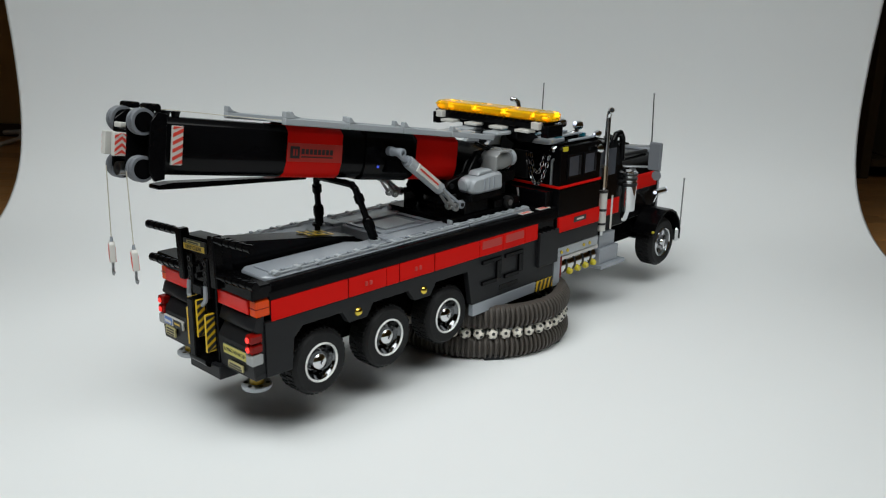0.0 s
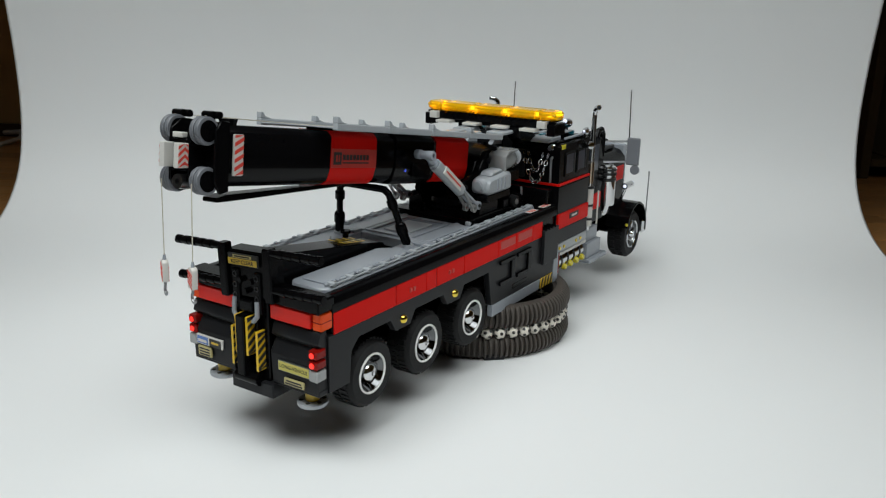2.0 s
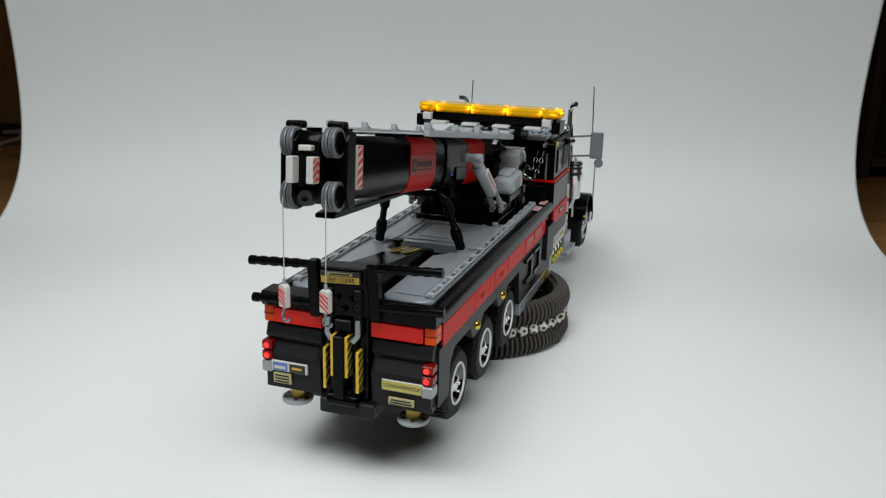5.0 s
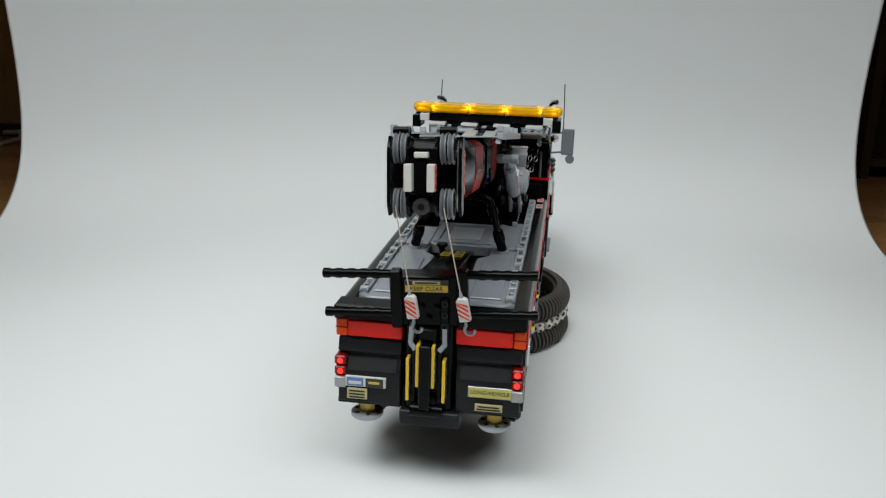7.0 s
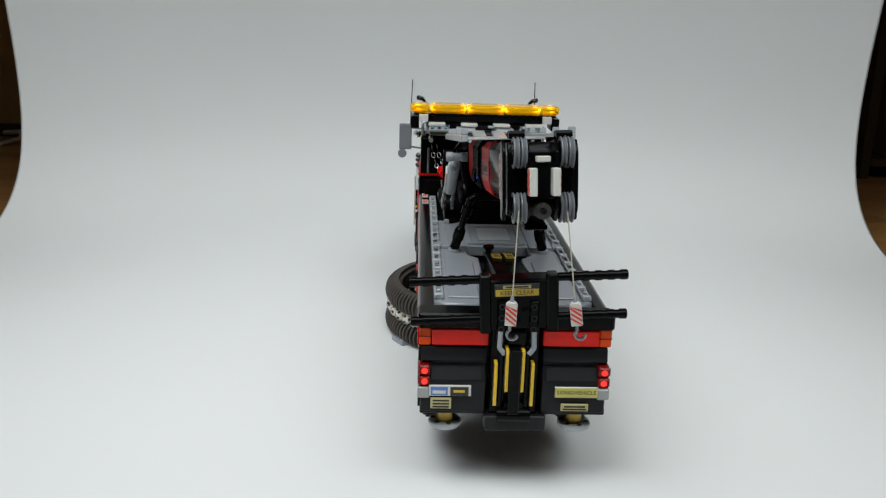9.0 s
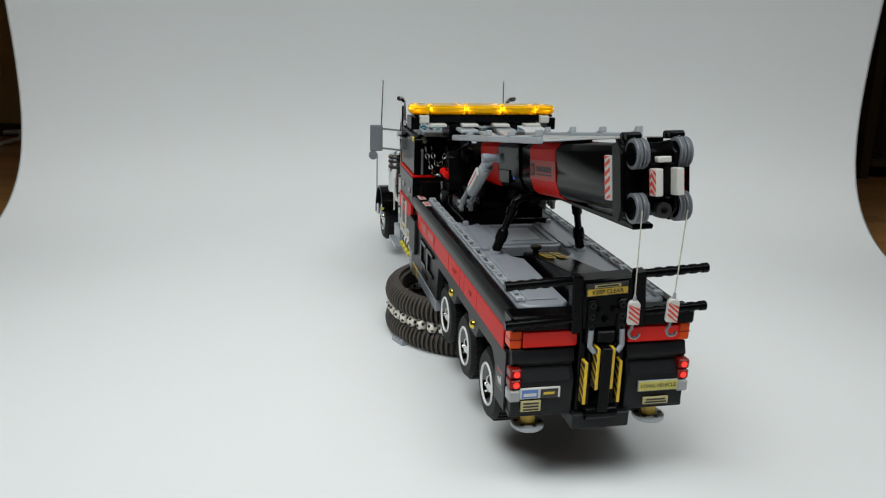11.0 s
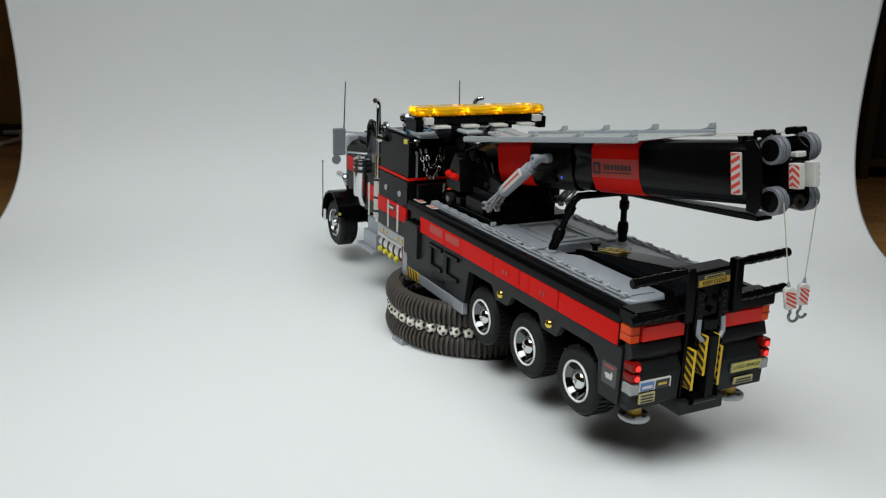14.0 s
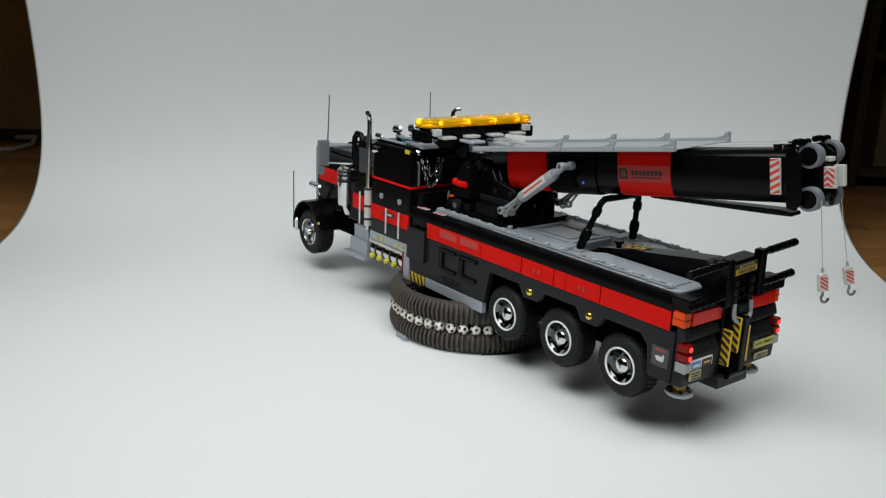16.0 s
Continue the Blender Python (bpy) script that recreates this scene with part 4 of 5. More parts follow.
    bar = part("light_bar", block(0.008, 0.036, -0.0783, 0.0783, z0, z0 + 0.0075, 0.001), BLACK, truck, "amber warning light bar on a black base")
    for s in (-1, 1):
        part("bar_post", prism([(0.010, z0 - 0.001), (0.028, z0 - 0.001), (0.062, 0.239), (0.052, 0.234), (0.03, 0.234), (0.010, 0.246)], s * 0.027, s * 0.042, "y", 0.0006), BLACK, bar)
        part("end_block", block(0.0015, 0.012, s * 0.068, s * 0.0785, z0 + 0.0008, z0 + 0.0088, 0.0005), WHITE, bar, "white end block")
        part("end_plate", block(0.007, 0.036, s * 0.0785, s * 0.0885, z0 - 0.008, z0 + 0.006, 0.0006), BLACK, bar)
    for i in range(4):
        y = -0.0575 + 0.0383 * i
        part("white_plate", block(-0.002, 0.012, y - 0.0098, y + 0.0098, z0 - 0.0036, z0 - 0.0006, 0.0004), WHITE, bar, "white plate")
    part("lower_plate", block(0.0125, 0.034, -0.0665, 0.0665, z0 - 0.0040, z0 - 0.0004, 0.0003), BLACK, bar)
    for i in range(21):
        y = -0.082 + 0.0082 * i
        for x in (0.0085, 0.0355):
            part("stud", rod((x, y, z0 + 0.0075), (x, y, z0 + 0.0097), 0.0024, seg=10), BLACK, bar)
    part("bar_top", block(0.010, 0.034, -0.085, 0.085, z0 + 0.0075, z0 + 0.0093, 0.0004), BLACK, bar)
    za, zb = z0 + 0.0098, z0 + 0.0198
    for k, (y0, y1) in enumerate(((-0.0895, -0.066), (-0.0655, -0.0225), (-0.022, 0.0215), (0.022, 0.0655), (0.066, 0.0895))):
        if k in (0, 4):
            o, i = (y0, y1) if k == 0 else (y1, y0)
            m = (o + i) / 2
            lens = prism([(0.007, i), (0.037, i), (0.037, m), (0.0335, o * 0.75 + m * 0.25), (0.027, o), (0.017, o), (0.0105, o * 0.75 + m * 0.25), (0.007, m)], za, zb, "z", 0.0025)
        else:
            lens = block(0.007, 0.037, y0, y1, za, zb, 0.0025)
        ln = part("amber_lens", lens, AMBER, bar, "translucent amber lens")
        w = (y1 - y0) / 2 - 0.003
        part("bed", block(0.0145, 0.0295, (y0 + y1) / 2 - w, (y0 + y1) / 2 + w, za + 0.0004, za + 0.0042, 0.0008), LENS_BED, ln, "amber reflector bed")
        part("light_pipe", rod((0.0105, (y0 + y1) / 2 - w, za + 0.0062), (0.0105, (y0 + y1) / 2 + w, za + 0.0062), 0.0012, seg=8), LENS_BED, ln)
    for y in (-0.079, -0.062, -0.0255, -0.0185, 0.018, 0.026, 0.062, 0.079):
        for x in (0.0125, 0.0315):
            part("bulb", rod((x, y - 0.0026, za + 0.0055), (x, y + 0.0026, za + 0.0055), 0.0017, seg=12, bevel=0.0006), AMBER_HOT, bar, "glowing amber bulb")


BOOM = pose(-0.239, -0.0010, 0.2533, -2.0, 8.5, 0.6)


def on_boom(bm):
    bm.transform(BOOM)
    return bm


def tube(x0, x1, grow=0.0):
    """A length of the boom: flat top with soft shoulders, a narrower belly."""
    g = grow
    sec = [(-0.0125 - g, -0.0235 - g), (0.0125 + g, -0.0235 - g), (0.0185 + g, -0.0195 - g), (0.0215 + g, -0.009), (0.0215 + g, 0.0185), (0.0165 + g, 0.0235 + g),
           (-0.0165 - g, 0.0235 + g), (-0.0215 - g, 0.0185), (-0.0215 - g, -0.009), (-0.0185 - g, -0.0195 - g)]
    return on_boom(prism(sec, x0, x1, "x", 0.0006))


LIFT = BOOM @ Matrix.Translation((0, 0, 0.0015))


def on_trough(bm):
    bm.transform(LIFT)
    return bm


def boom():
    bo = part("boom", tube(-0.196, 0.172), BLACK, truck, "black telescopic crane boom with red bands")
    for x0, x1 in ((-0.067, 0.0), (0.104, 0.171)):
        part("red_band", tube(x0, x1, 0.0004), RED, bo, "red band round the boom")
    part("boom_sleeve", tube(0.03, 0.098, 0.0016), BLACK, bo)
    for s in (-1, 1):
        y = 0.0219
        lab = part("name_label", on_boom(block(-0.0665, -0.0005, s * y, s * (y + 0.0004), -0.0085, 0.0085, 0)), FADED_RED, bo, "darker red name label with dark bars")
        x = -0.0635 if s < 0 else -0.0135
        part("emblem", on_boom(block(x, x + 0.011, s * (y + 0.0004), s * (y + 0.0006), -0.0055, 0.0055, 0)), INK, lab, "dark square emblem")
        part("bar", on_boom(block(x + 0.0032, x + 0.0052, s * (y + 0.0006), s * (y + 0.0008), -0.003, 0.003, 0)), FADED_RED, lab)
        part("bar", on_boom(block(x + 0.0068, x + 0.0082, s * (y + 0.0006), s * (y + 0.0008), -0.003, 0.003, 0)), FADED_RED, lab)
        x = -0.0505 if s < 0 else -0.0565
        for i in range(8):
            w = 0.0037
            part("bar", on_boom(block(x + 0.0049 * i, x + 0.0049 * i + w, s * (y + 0.0004), s * (y + 0.0006), -0.0015, 0.0035, 0)), INK, lab)
        part("bar", on_boom(block(x, x + 0.038, s * (y + 0.0004), s * (y + 0.0006), -0.0045, -0.0032, 0)), INK, lab)
        # warning plate with red slanting bars
        wp = part("warning_plate", on_boom(block(-0.1845, -0.1745, s * 0.0222, s * 0.0248, -0.0145, 0.0172, 0.0006)), WHITE, bo, "white plate with red slanting bars")
        for i in range(6):
            z = -0.0172 + 0.0063 * i
            za, zb = (z + 0.0045, z) if s > 0 else (z, z + 0.0045)
            pts = [(-0.184, za), (-0.175, zb), (-0.175, zb + 0.003), (-0.184, za + 0.003)]
            pts = [(x, min(0.0168, max(-0.0141, v))) for x, v in pts]
            part("stripe", on_boom(prism(pts, s * 0.0248, s * 0.0251, "y", 0)), RED_INK, wp, "red slanting bar")
        part("blue_pin", on_boom(rod((0.048, s * 0.02, -0.011), (0.048, s * 0.0232, -0.011), 0.0014, seg=10)), BLUE_HOT, bo, "glowing blue pin")
        part("side_box", on_boom(block(0.058, 0.092, s * 0.022, s * 0.0245, -0.017, -0.004, 0.0006)), BLACK, bo)
    # extension strut under the tail of the boom
    st = on_boom(prism([(-0.185, -0.0365), (-0.185, -0.033), (-0.172, -0.0305), (-0.03, -0.0235), (-0.03, -0.0262), (-0.165, -0.0355)], -0.008, 0.008, "y", 0.0008))
    part("boom_strut", st, BLACK, bo)
    # pale trough above the boom, with a fin at each joint
    tr = part("cable_trough", on_trough(block(-0.09, 0.205, -0.043, 0.043, 0.0246, 0.0258, 0.0004)), PALE, truck, "pale grey trough above the boom")
    for s in (-1, 1):
        for i in range(4):
            x = -0.09 + 0.0738 * i
            part("trough_edge", on_trough(block(x, x + 0.0732, s * 0.0405, s * 0.0462, 0.0232, 0.0292, 0.0008)), PALE, tr)
            part("trough_fin", on_trough(prism([(x, 0.0292), (x + 0.014, 0.0292), (x + 0.006, 0.031), (x + 0.003, 0.0345), (x, 0.0345)], s * 0.0405, s * 0.0462, "y", 0.0005)), PALE, tr)
    for i in range(4):
        x = -0.06 + 0.075 * i
        part("trough_foot", on_boom(block(x, x + 0.006, -0.014, 0.014, 0.0232, 0.0262, 0.0002)), BLACK, tr)
    # head with its pulleys
    hd = part("boom_head", on_boom(prism([(-0.188, -0.0245), (-0.188, 0.0245), (-0.196, 0.0255), (-0.2, 0.018), (-0.2, -0.018), (-0.196, -0.0255)], -0.0218, 0.0218, "y", 0.0008)), BLACK, truck, "black boom head with grey pulleys")
    for y, k in ((-0.0246, 0.55), (-0.0098, 1), (0.0098, 1), (0.0246, 0.55)):
        part("cheek_plate", on_boom(prism([(-0.19, -0.026), (-0.19, 0.026), (-0.19 - 0.016 * k, 0.027), (-0.19 - 0.026 * k, 0.019), (-0.19 - 0.026 * k, -0.019), (-0.19 - 0.016 * k, -0.028)], y - 0.0012, y + 0.0012, "y", 0.0005)), BLACK, hd)
    for y in (-0.0168, 0.0148):
        for x, z in ((-0.2075, 0.0185), (-0.2065, -0.0185)):
            for dy in (-0.0025, 0.0025):
                pr = [(0.006, -0.0018), (0.0088, -0.0021), (0.0104, -0.0019), (0.0106, -0.0012), (0.0088, 0), (0.0106, 0.0012), (0.0104, 0.0019), (0.0088, 0.0021), (0.006, 0.0018)]
                part("pulley", on_boom(lathe(pr, "y", (x, y + dy, z), 28, closed=True)), DULL, hd, "grey grooved pulley")
            part("pulley_pin", on_boom(rod((x, y - 0.0049, z), (x, y + 0.0049, z), 0.0080, seg=20)), BLACK, hd)
    part("head_tip", on_boom(block(-0.2165, -0.2, -0.0085, 0.0085, -0.012, 0.012, 0.001)), BLACK, hd)
    part("axle_hub", on_boom(lathe([(0.0025, 0), (0.0052, 0), (0.0056, -0.001), (0.0056, -0.01), (0.0025, -0.01)], "x", (-0.207, 0.0, -0.02), 18, closed=True)), STEEL, hd, "round grey hub")
    part("head_brick", on_boom(block(-0.2185, -0.212, -0.0048, 0.0048, 0.0125, 0.0165, 0.0006)), WHITE, hd, "small white brick")
    for s in (-1, 1):
        ch = part("chevron_block", on_boom(block(-0.2255, -0.2130, s * 0.0050, s * 0.0103, -0.0095, 0.0088, 0.0005)), WHITE, hd, "white block with red chevron bars")
        for i in range(4):
            z = -0.0118 + 0.0052 * i
            for u, v in ((-0.2252, -0.2193), (-0.2133, -0.2192)):
                pts = [(u, z), (v, z + 0.0048), (v, z + 0.0073), (u, z + 0.0025)]
                pts = [(x, min(0.0085, max(-0.0092, h))) for x, h in pts]
                part("stripe", on_boom(prism(pts, s * 0.0103, s * 0.0106, "y", 0)), RED_INK, ch, "red bar")
        for x in (-0.184, -0.175):
            part("head_knob", on_boom(rod((x, s * 0.012, 0.0235), (x, s * 0.012, 0.0285), 0.003, 0.0042, seg=10)), BLACK, hd)
    for x in (-0.196, -0.203):
        for s in (-1, 1):
            part("cable_guide", on_boom(rod((x, s * 0.0105, 0.0305), (x, s * 0.0215, 0.0305), 0.0028, seg=10, bevel=0.0006)), BLACK, hd)
    for s in (-1, 1):
        part("winch_line", on_boom(pipe([(-0.2065, s * 0.0165, 0.0295), (-0.095, s * 0.012, 0.0275), (0.19, s * 0.01, 0.0275)], 0.00025, 6)), ROPE, truck, "thin twine along the boom")
    # lift cylinders
    for s in (-1, 1):
        top, foot = Vector((-0.1845, s * 0.0425, 0.2525)), Vector((-0.0955, s * 0.0465, 0.1865))
        along = (top - foot).normalized()
        cy = part("lift_cylinder", rod(foot + (top - foot) * 0.3, foot + (top - foot) * 0.84, 0.0064, seg=20, bevel=0.0014), PALE, truck, "pale grey lift cylinder with a label")
        part("piston", rod(foot + (top - foot) * 0.8, top, 0.0034, seg=12), GREY, cy)
        part("top_pin", lathe([(0.0024, 0), (0.0044, 0), (0.0047, s * 0.0005), (0.0047, s * 0.006), (0.0040, s * 0.0065), (0.0040, s * 0.014), (0.0047, s * 0.0145), (0.0047, s * 0.0205), (0.0042, s * 0.021), (0.0024, s * 0.021), (0.0024, s * 0.018), (0, s * 0.018)], "y", (top.x, s * 0.031, top.z), 18), GREY, cy, "grey holed cross pin")
        for k in (-0.005, 0.005):
            for j, drop in ((0.0, Vector((0, 0, 0))), (1.0, Vector((-0.009, 0, -0.0015)))):
                f0 = foot + drop + Vector((0, k, 0))
                ring_ = lathe([(0.0022, -0.0016), (0.0046, -0.0016), (0.0046, 0.0016), (0.0022, 0.0016)], "y", f0, 16, closed=True)
                rod(f0 + along * 0.0038, foot + (top - foot) * 0.33 + Vector((0, k, 0)), 0.0017, seg=8, bm=ring_)
                part("fork", ring_, SMOKE if j else GREY, cy, "holed fork end")
        part("fork_pin", rod(foot + Vector((0, -0.008, 0)), foot + Vector((0, 0.008, 0)), 0.0021, seg=12), DARK, cy)
        part("collar", rod(foot + (top - foot) * 0.8, foot + (top - foot) * 0.86, 0.0054, seg=16), GREY, cy)
        part("end_cap", rod(foot + (top - foot) * 0.27, foot + (top - foot) * 0.31, 0.0050, seg=16), SMOKE, cy)
        a = math.atan2(top.z - foot.z, top.x - foot.x)
        m = Matrix.Translation(foot + (top - foot) * 0.56) @ Matrix.Rotation(-a, 4, "Y")
        lb = block(-0.020, 0.020, s * 0.0052, s * 0.0068, -0.0042, 0.0042, 0)
        lb.transform(m)
        lab = part("label", lb, WHITE, cy, "white label with a red bar")
        lb = block(-0.017, 0.017, s * 0.0068, s * 0.0070, -0.0010, 0.0010, 0)
        lb.transform(m)
        part("bar", lb, RED_INK, lab)
        # boom rest legs
        tp, ft = Vector((-0.2285, s * 0.030, 0.2195)), Vector((-0.2150, s * 0.043, 0.1675))
        lg = part("boom_rest", rod(tp, ft, 0.0033, seg=12), BLACK, truck, "black jointed boom rest leg")
        part("shoulder", pipe([(-0.2285, s * 0.012, 0.2235), (-0.2285, s * 0.024, 0.2232), tp, tp + (ft - tp) * 0.2], 0.0035, 12), BLACK, lg)
        for k0, k1, r in ((0.1, 0.27, 0.0050), (0.62, 0.78, 0.0056), (0.74, 0.97, 0.0046)):
            part("collar", rod(tp + (ft - tp) * k0, tp + (ft - tp) * k1, r, seg=14, bevel=0.001), BLACK, lg)
        part("knuckle", ball(tp + (ft - tp) * 0.62, 0.0055, seg=12, rings=8), BLACK, lg)
        part("foot", lathe([(0, 0.004), (0.0022, 0.004), (0.0026, 0.0012), (0.0058, 0.001), (0.0058, -0.0018), (0, -0.0018)], "z", ft, 16), PALE, lg, "pale grey foot")
    part("rest_bar", rod((-0.2285, -0.026, 0.2232), (-0.2285, 0.026, 0.2232), 0.0034, seg=12), BLACK, truck)


def turret():
    part("turret_base", lathe([(0, 0.0), (0.05, 0.0), (0.05, 0.006), (0.045, 0.007), (0.045, 0.014), (0.038, 0.015), (0.038, 0.022), (0, 0.022)], "z", (-0.05, 0, 0.1636), 40), BLACK, truck, "round black turret base")
    part("turret_deck", block(-0.108, 0.012, -0.05, 0.05, 0.1638, 0.172, 0.001), BLACK, truck)
    for s in (-1, 1):
        part("turret_cheek", prism([(-0.085, 0.182), (-0.1, 0.196), (-0.092, 0.208), (-0.06, 0.214), (-0.045, 0.236), (-0.015, 0.240), (-0.005, 0.2), (0.0, 0.182)], s * 0.0235, s * 0.03, "y", 0.001), BLACK, truck, "black turret cheek plate")
        part("foot_block", block(-0.085, -0.045, s * 0.028, s * 0.048, 0.172, 0.187, 0.001), BLACK, truck)
        rl = part("guide_roller", lathe([(0.002, -0.004), (0.006, -0.004), (0.0075, -0.003), (0.0075, 0.003), (0.006, 0.004), (0.002, 0.004)], "y", (-0.012, s * 0.05, 0.176), 20, closed=True), RUBBER, truck, "small black roller")
        part("roller_cap", rod((-0.012, s * 0.0535, 0.176), (-0.012, s * 0.0548, 0.176), 0.0035, seg=12), STEEL, rl)
        part("pale_tile", block(-0.075, -0.035, s * 0.004, s * 0.018, 0.2535, 0.257, 0.0008), PALE, truck, "pale grey tile")
    part("turret_core", prism([(-0.08, 0.182), (-0.07, 0.2), (-0.055, 0.226), (-0.02, 0.24), (0.03, 0.235), (0.035, 0.2), (0.01, 0.182)], -0.023, 0.023, "y", 0.0012), BLACK, truck)
    # winch motors on its flank
    mo = part("winch_motor", prism([(-0.083, 0.1965), (-0.083, 0.207), (-0.079, 0.2125), (-0.046, 0.2155), (-0.03, 0.2145), (-0.029, 0.195), (-0.074, 0.1945)], -0.0565, -0.034, "y", 0.0028), PALE, truck, "pale grey winch motor")
    part("motor_nose", rod((-0.081, -0.0445, 0.206), (-0.087, -0.0445, 0.2055), 0.0088, 0.0062, seg=20, bevel=0.001), PALE, mo)
    part("motor_cap", prism([(-0.070, 0.2135), (-0.066, 0.2185), (-0.046, 0.2195), (-0.042, 0.2155)], -0.052, -0.037, "y", 0.0012), PALE, mo)
    for x in (-0.064, -0.056, -0.048):
        part("motor_rib", block(x, x + 0.003, -0.0573, -0.05, 0.1985, 0.211, 0.0005), GREY, mo)
    part("motor_seat", block(-0.082, -0.03, -0.055, -0.03, 0.1868, 0.1948, 0.0008), BLACK, mo)
    wc = part("winch_drum", lathe([(0.004, 0.0), (0.0108, 0.0), (0.0112, 0.0012), (0.0112, 0.026), (0.0104, 0.0275), (0.004, 0.0275)], "x", (-0.034, -0.040, 0.2235), 24, closed=True), SMOKE, truck, "clear winch drum housing")
    part("drum_core", rod((-0.033, -0.040, 0.2235), (-0.006, -0.040, 0.2235), 0.0036, seg=14), DARK, wc)
    part("drum_cap", lathe([(0.0, 0.0085), (0.0035, 0.0085), (0.0035, 0.0075), (0.0085, 0.0075), (0.0097, 0.006), (0.0097, 0.0), (0.0, 0.0)], "x", (-0.0062, -0.042, 0.226), 22), PALE, wc, "pale grey cap")
    part("drum_frame", prism([(-0.0385, 0.2075), (-0.0385, 0.232), (-0.031, 0.2375), (-0.010, 0.2375), (-0.010, 0.2345), (-0.030, 0.2345), (-0.0355, 0.2305), (-0.0355, 0.2075)], -0.0525, -0.028, "y", 0.0006), SMOKE, wc, "clear bent cover")
    part("drum_bracket", block(-0.030, 0.0, -0.050, -0.03, 0.2, 0.2125, 0.0008), BLACK, wc)
    # on the other flank: slope bricks and a red valve
    part("slope_brick", prism([(-0.035, 0.187), (-0.03, 0.226), (-0.018, 0.232), (0.002, 0.2), (0.002, 0.187)], 0.03, 0.05, "y", 0.001), BLACK, truck)
    rv = part("red_valve", rod((-0.03, 0.05, 0.204), (-0.012, 0.05, 0.203), 0.004, seg=12, bevel=0.001), RED, truck, "red valve")
    part("valve_knob", ball((-0.008, 0.0515, 0.205), 0.0046, seg=12, rings=8), RED, rv)
    part("pale_plug", rod((0.02, 0.035, 0.164), (0.02, 0.035, 0.176), 0.0035, seg=12), GREY, truck)
    part("plug_cap", ball((0.02, 0.035, 0.178), 0.0042, seg=12, rings=8), ORANGE, truck, "orange plug")
    for x in (-0.05, -0.02, 0.02, 0.04):
        part("deck_stud", rod((x, 0.054, 0.1636), (x, 0.054, 0.1668), 0.0024, seg=10), BLACK, truck)
        part("deck_stud", rod((x, -0.054, 0.1636), (x, -0.054, 0.1668), 0.0024, seg=10), BLACK, truck)
    for s in (-1, 1):
        hs = pipe([(0.03, s * 0.02, 0.183), (0.01, s * 0.034, 0.2), (-0.02, s * 0.036, 0.232), (-0.05, s * 0.031, 0.246)], 0.0022, 8)
        part("hose", hs, BLACK, truck, "black hydraulic hose")
        for x, z in ((-0.088, 0.202), (-0.06, 0.2), (-0.04, 0.225)):
            part("turret_pin", rod((x, s * 0.0295, z), (x, s * 0.0325, z), 0.0032, seg=12, bevel=0.0005), DARK, truck)
        part("turret_rib", block(-0.1, -0.02, s * 0.03, s * 0.033, 0.1865, 0.193, 0.0006), DARK, truck)
        part("turret_step", block(-0.035, 0.012, s * 0.03, s * 0.05, 0.172, 0.181, 0.0008), BLACK, truck)
        part("grey_lug", block(-0.110, -0.105, s * 0.044, s * 0.050, 0.1655, 0.1705, 0.001), PALE, truck, "small pale lug")
        part("turret_fin", prism([(-0.02, 0.236), (0.0, 0.25), (0.02, 0.25), (0.034, 0.236)], s * 0.014, s * 0.02, "y", 0.0006), PALE, truck, "pale grey fin")
    part("winch_roll", rod((0.018, -0.022, 0.241), (0.018, 0.022, 0.241), 0.009, seg=20), DARK, truck, "dark winch roll")
    for y in (-0.024, 0.022):
        part("winch_flange", rod((0.018, y, 0.241), (0.018, y + 0.002, 0.241), 0.0125, seg=24), DARK, truck)
    for s in (-1, 1):
        part("turret_brick", block(-0.025, 0.004, s * 0.024, s * 0.034, 0.182, 0.2, 0.0008), DARK, truck)
        part("boom_pivot", rod((-0.03, s * 0.03, 0.229), (-0.03, s * 0.035, 0.229), 0.0065, seg=18, bevel=0.0008), DARK, truck, "dark pivot disc")
        part("side_lever", rod((0.012, s * 0.048, 0.172), (0.006, s * 0.05, 0.19), 0.0013, seg=8), STEEL, truck, "thin steel lever")
        part("cab_rear_panel", block(0.0495, 0.053, s * 0.008, s * 0.03, 0.192, 0.226, 0.001), DARK, truck)
        part("rear_pipe", pipe([(0.05, s * 0.066, 0.19), (0.05, s * 0.066, 0.218), (0.056, s * 0.066, 0.2215)], 0.0016, 8), STEEL, truck)
    part("roof_box", block(0.1, 0.114, -0.02, 0.02, 0.2385, 0.2475, 0.001), DARK, truck)
    part("head_board", block(0.036, 0.051, -0.07, 0.07, 0.1636, 0.183, 0.001), BLACK, truck)


PULLEY_X, PULLEY_Z = -0.4575, 0.262


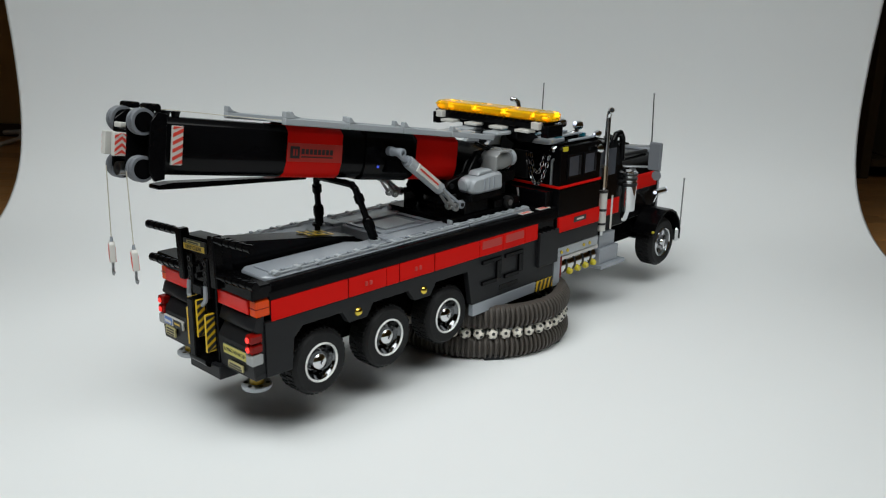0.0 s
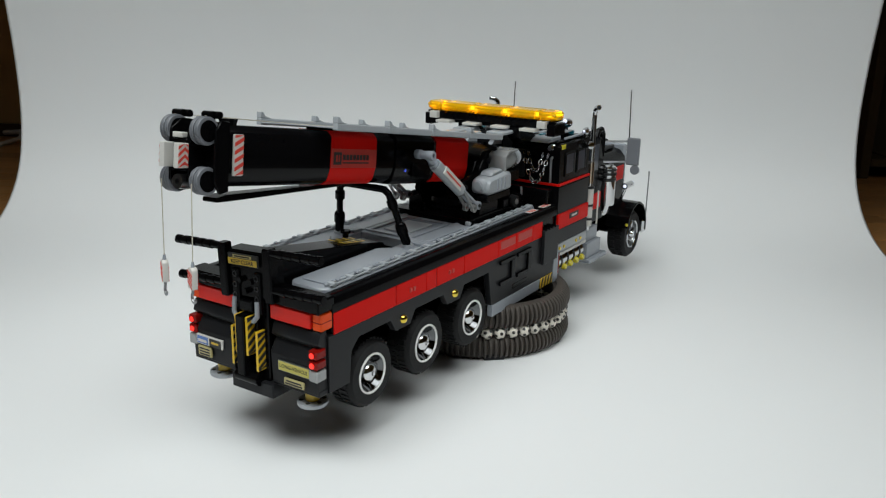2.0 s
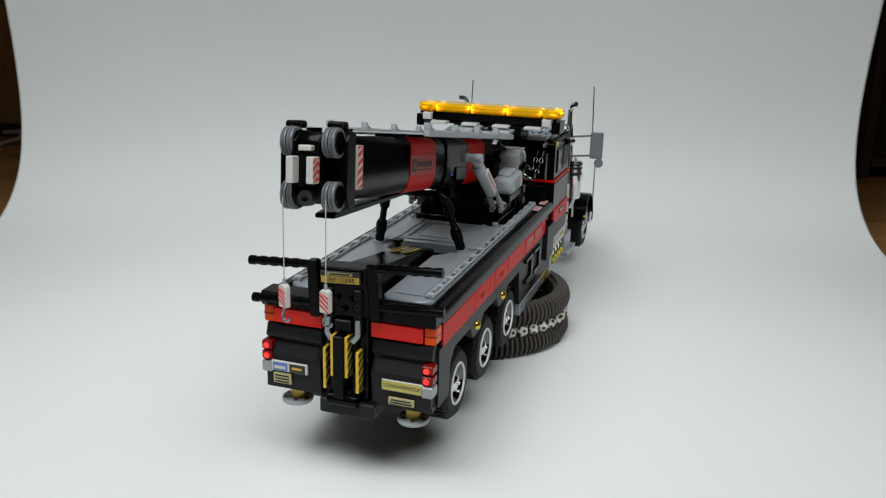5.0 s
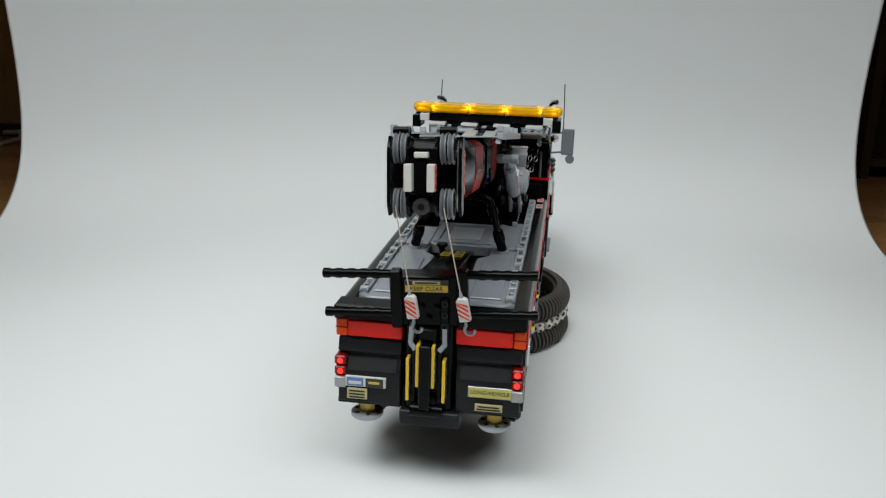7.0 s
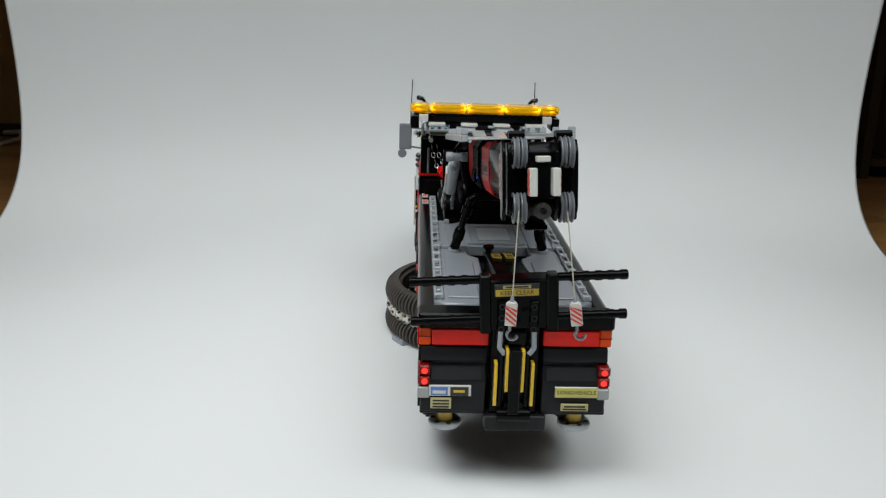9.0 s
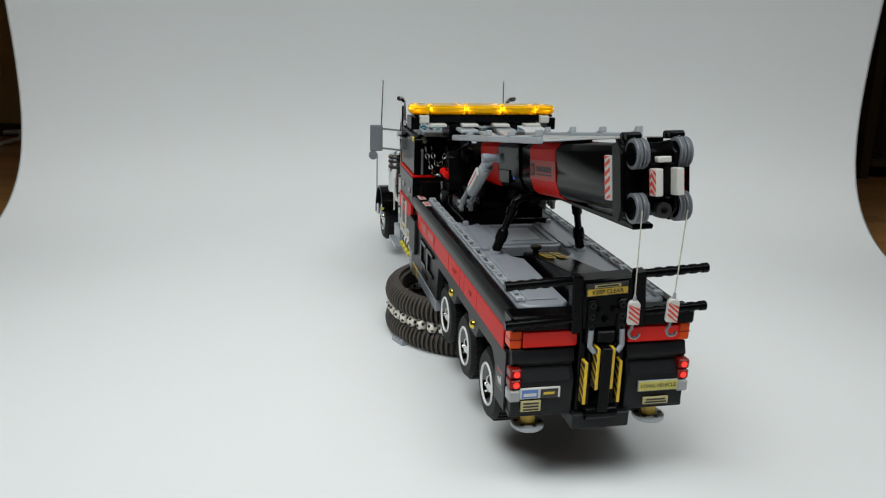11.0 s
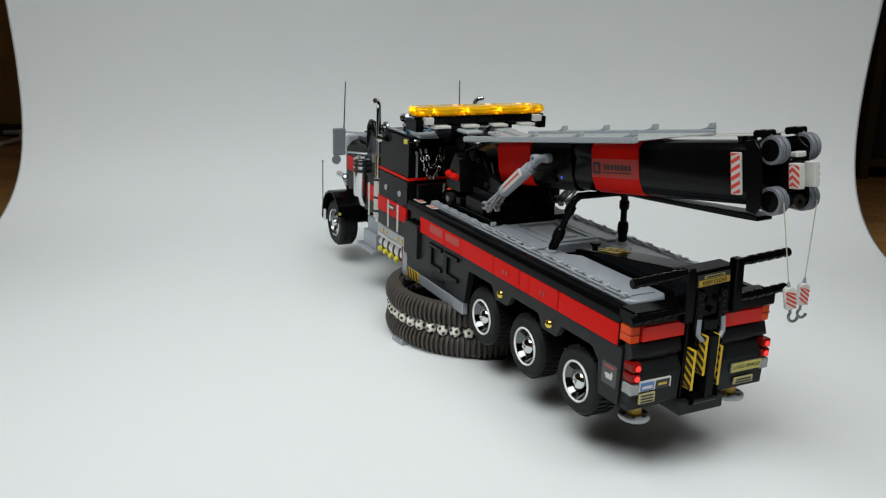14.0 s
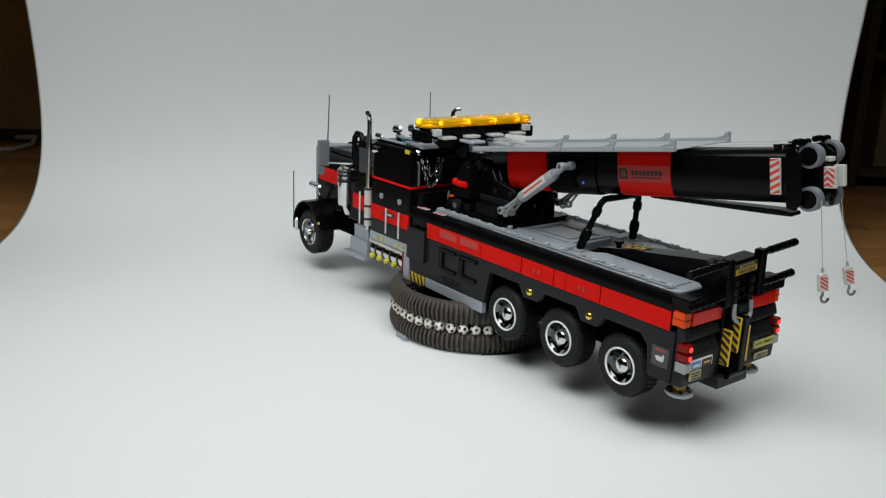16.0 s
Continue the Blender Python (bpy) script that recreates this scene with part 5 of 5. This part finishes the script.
def hook(y):
    """A twine with a striped weight and a hook, hanging from the pulley at its origin."""
    rope = part("hoist_rope", rod((0, 0, 0.004), (0, 0, -0.0585), 0.00045, seg=6), ROPE, truck, "twine with a striped hook block")
    blk = part("hook_block", prism([(-0.005, -0.0815), (-0.005, -0.0625), (-0.0025, -0.06), (0.0025, -0.06), (0.005, -0.0625), (0.005, -0.0815)], -0.003, 0.003, "x", 0.0006), WHITE, rope, "white block with red slanting bars")
    for s in (-1, 1):
        for i in range(4):
            z = -0.0785 + 0.0045 * i
            part("stripe", prism([(u, min(-0.0631, max(-0.0812, v))) for u, v in ((-0.0047, z - 0.0036), (0.0047, z + 0.0036), (0.0047, z + 0.0058), (-0.0047, z - 0.0014))], s * 0.003, s * 0.0033, "x", 0), RED_INK, blk, "red slanting bar")
    pts = [(0, 0, -0.0815), (0, 0.0005, -0.084)]
    for i in range(8):
        a = radians(60 - 33 * i)
        pts.append((0, 0.0045 * math.cos(a) - 0.002, -0.09 + 0.0048 * math.sin(a)))
    part("hook", pipe(pts, 0.0014, 8), STEEL, rope, "grey steel hook")
    part("ferrule", rod((0, 0, -0.0605), (0, 0, -0.055), 0.002, 0.0012, seg=8), GREY, rope)
    small = Matrix.Translation((0, 0, -0.0595)) @ Matrix.Scale(0.8, 4) @ Matrix.Translation((0, 0, 0.0595))
    for ob in rope.children_recursive:
        ob.data.transform(small)
    for ob in rope.children:
        ob.matrix_basis = pose(0, 0, 0, 0, 0, -48)
    rope.location = (PULLEY_X, y, PULLEY_Z)
    return rope


chassis()
flanks()
deck()
wheels()
rear()
cab()
roof()
boom()
turret()
rope_left, rope_right = hook(0.0125), hook(-0.0205)

# ---- what moves ----
TURN = [(0.0, 47.76), (0.5, 49.7), (1.0, 52.4), (1.5, 54.82), (2.0, 57.35), (2.5, 59.93), (3.0, 62.23), (3.5, 64.5), (4.0, 66.75), (6.5, 79.1),
        (7.0, 81.75), (7.5, 84.27), (8.0, 86.8), (8.5, 89.33), (9.0, 91.92), (11.5, 104.75), (12.0, 106.95), (12.5, 109.35), (13.0, 112.2), (13.5, 114.52),
        (14.0, 116.92), (14.5, 119.45), (15.0, 122.05), (15.5, 124.6), (16.0, 127.6)]
# seconds and sideways swing of each hook
SWING = [(0.0, -0.0017, 0.0008), (0.5, -0.004, -0.0048), (1.0, -0.0009, -0.0032), (1.5, -0.0021, -0.0024),
         (2.0, -0.0025, -0.0035), (2.5, 0.0021, 0.0018), (3.0, 0.0012, 0.001), (3.5, -0.0017, 0.0001),
         (4.0, -0.0056, -0.0036), (6.5, 0.0113, 0.0116), (7.0, 0.0123, 0.0157), (7.5, 0.0072, 0.0146),
         (8.0, 0.0031, 0.0137), (8.5, -0.0017, 0.01), (9.0, -0.0015, 0.0111), (11.5, 0.001, -0.0092),
         (12.0, -0.0035, -0.0136), (12.5, 0.0044, -0.0111), (13.0, 0.0113, -0.0057), (13.5, 0.0161, 0.0),
         (14.0, 0.0147, 0.0001), (14.5, 0.0148, 0.0089), (15.0, 0.0113, 0.008), (15.5, 0.0101, 0.015),
         (16.0, 0.0128, 0.0183)]


# seconds and twist of each hook block on its twine, in degrees
TWIST = [(0.0, 26, 28), (3.0, 14, 31), (4.0, 18, 36), (6.5, 36, 43), (7.5, 40, 45), (9.0, 40, 40), (11.5, 34, 36), (14.0, 28, 30), (16.0, 22, 24)]


def twisted(t, k):
    for p, q in zip(TWIST, TWIST[1:]):
        if t <= q[0]:
            return p[k] + (q[k] - p[k]) * (t - p[0]) / (q[0] - p[0])
    return TWIST[-1][k]


def turned(t):
    for (a, p), (b, q) in zip(TURN, TURN[1:]):
        if t <= b:
            return p + (q - p) * (t - a) / (b - a)
    return TURN[-1][1]


def motions():
    spin = Matrix.Translation((AXIS[0], AXIS[1], 0))
    walk(truck, [(t, spin @ pose(0, 0, 0, 0.15, -0.64, a) @ pose(0, -0.0015, 0)) for t, a in TURN])
    walk(upper_ring, [(t, pose(AXIS[0], AXIS[1], 0.05375, 0, 0, a)) for t, a in TURN])
    walk(race, [(t, pose(AXIS[0], AXIS[1], 0.0355, 0, 0, a / 2)) for t, a in TURN])
    for rope, k, y in ((rope_left, 1, 0.0125), (rope_right, 2, -0.0205)):
        rows = []
        for row in SWING:
            a, th = math.asin(row[k] / 0.074), radians(turned(row[0]))
            down = Vector((math.sin(a) * math.cos(th), -math.sin(a) * math.sin(th), -math.cos(a)))
            rows.append((row[0], Matrix.Translation((PULLEY_X, y, PULLEY_Z)) @ Vector((0, 0, -1)).rotation_difference(down).to_matrix().to_4x4() @ pose(0, 0, 0, 0, 0, twisted(row[0], k))))
        walk(rope, rows)


motions()
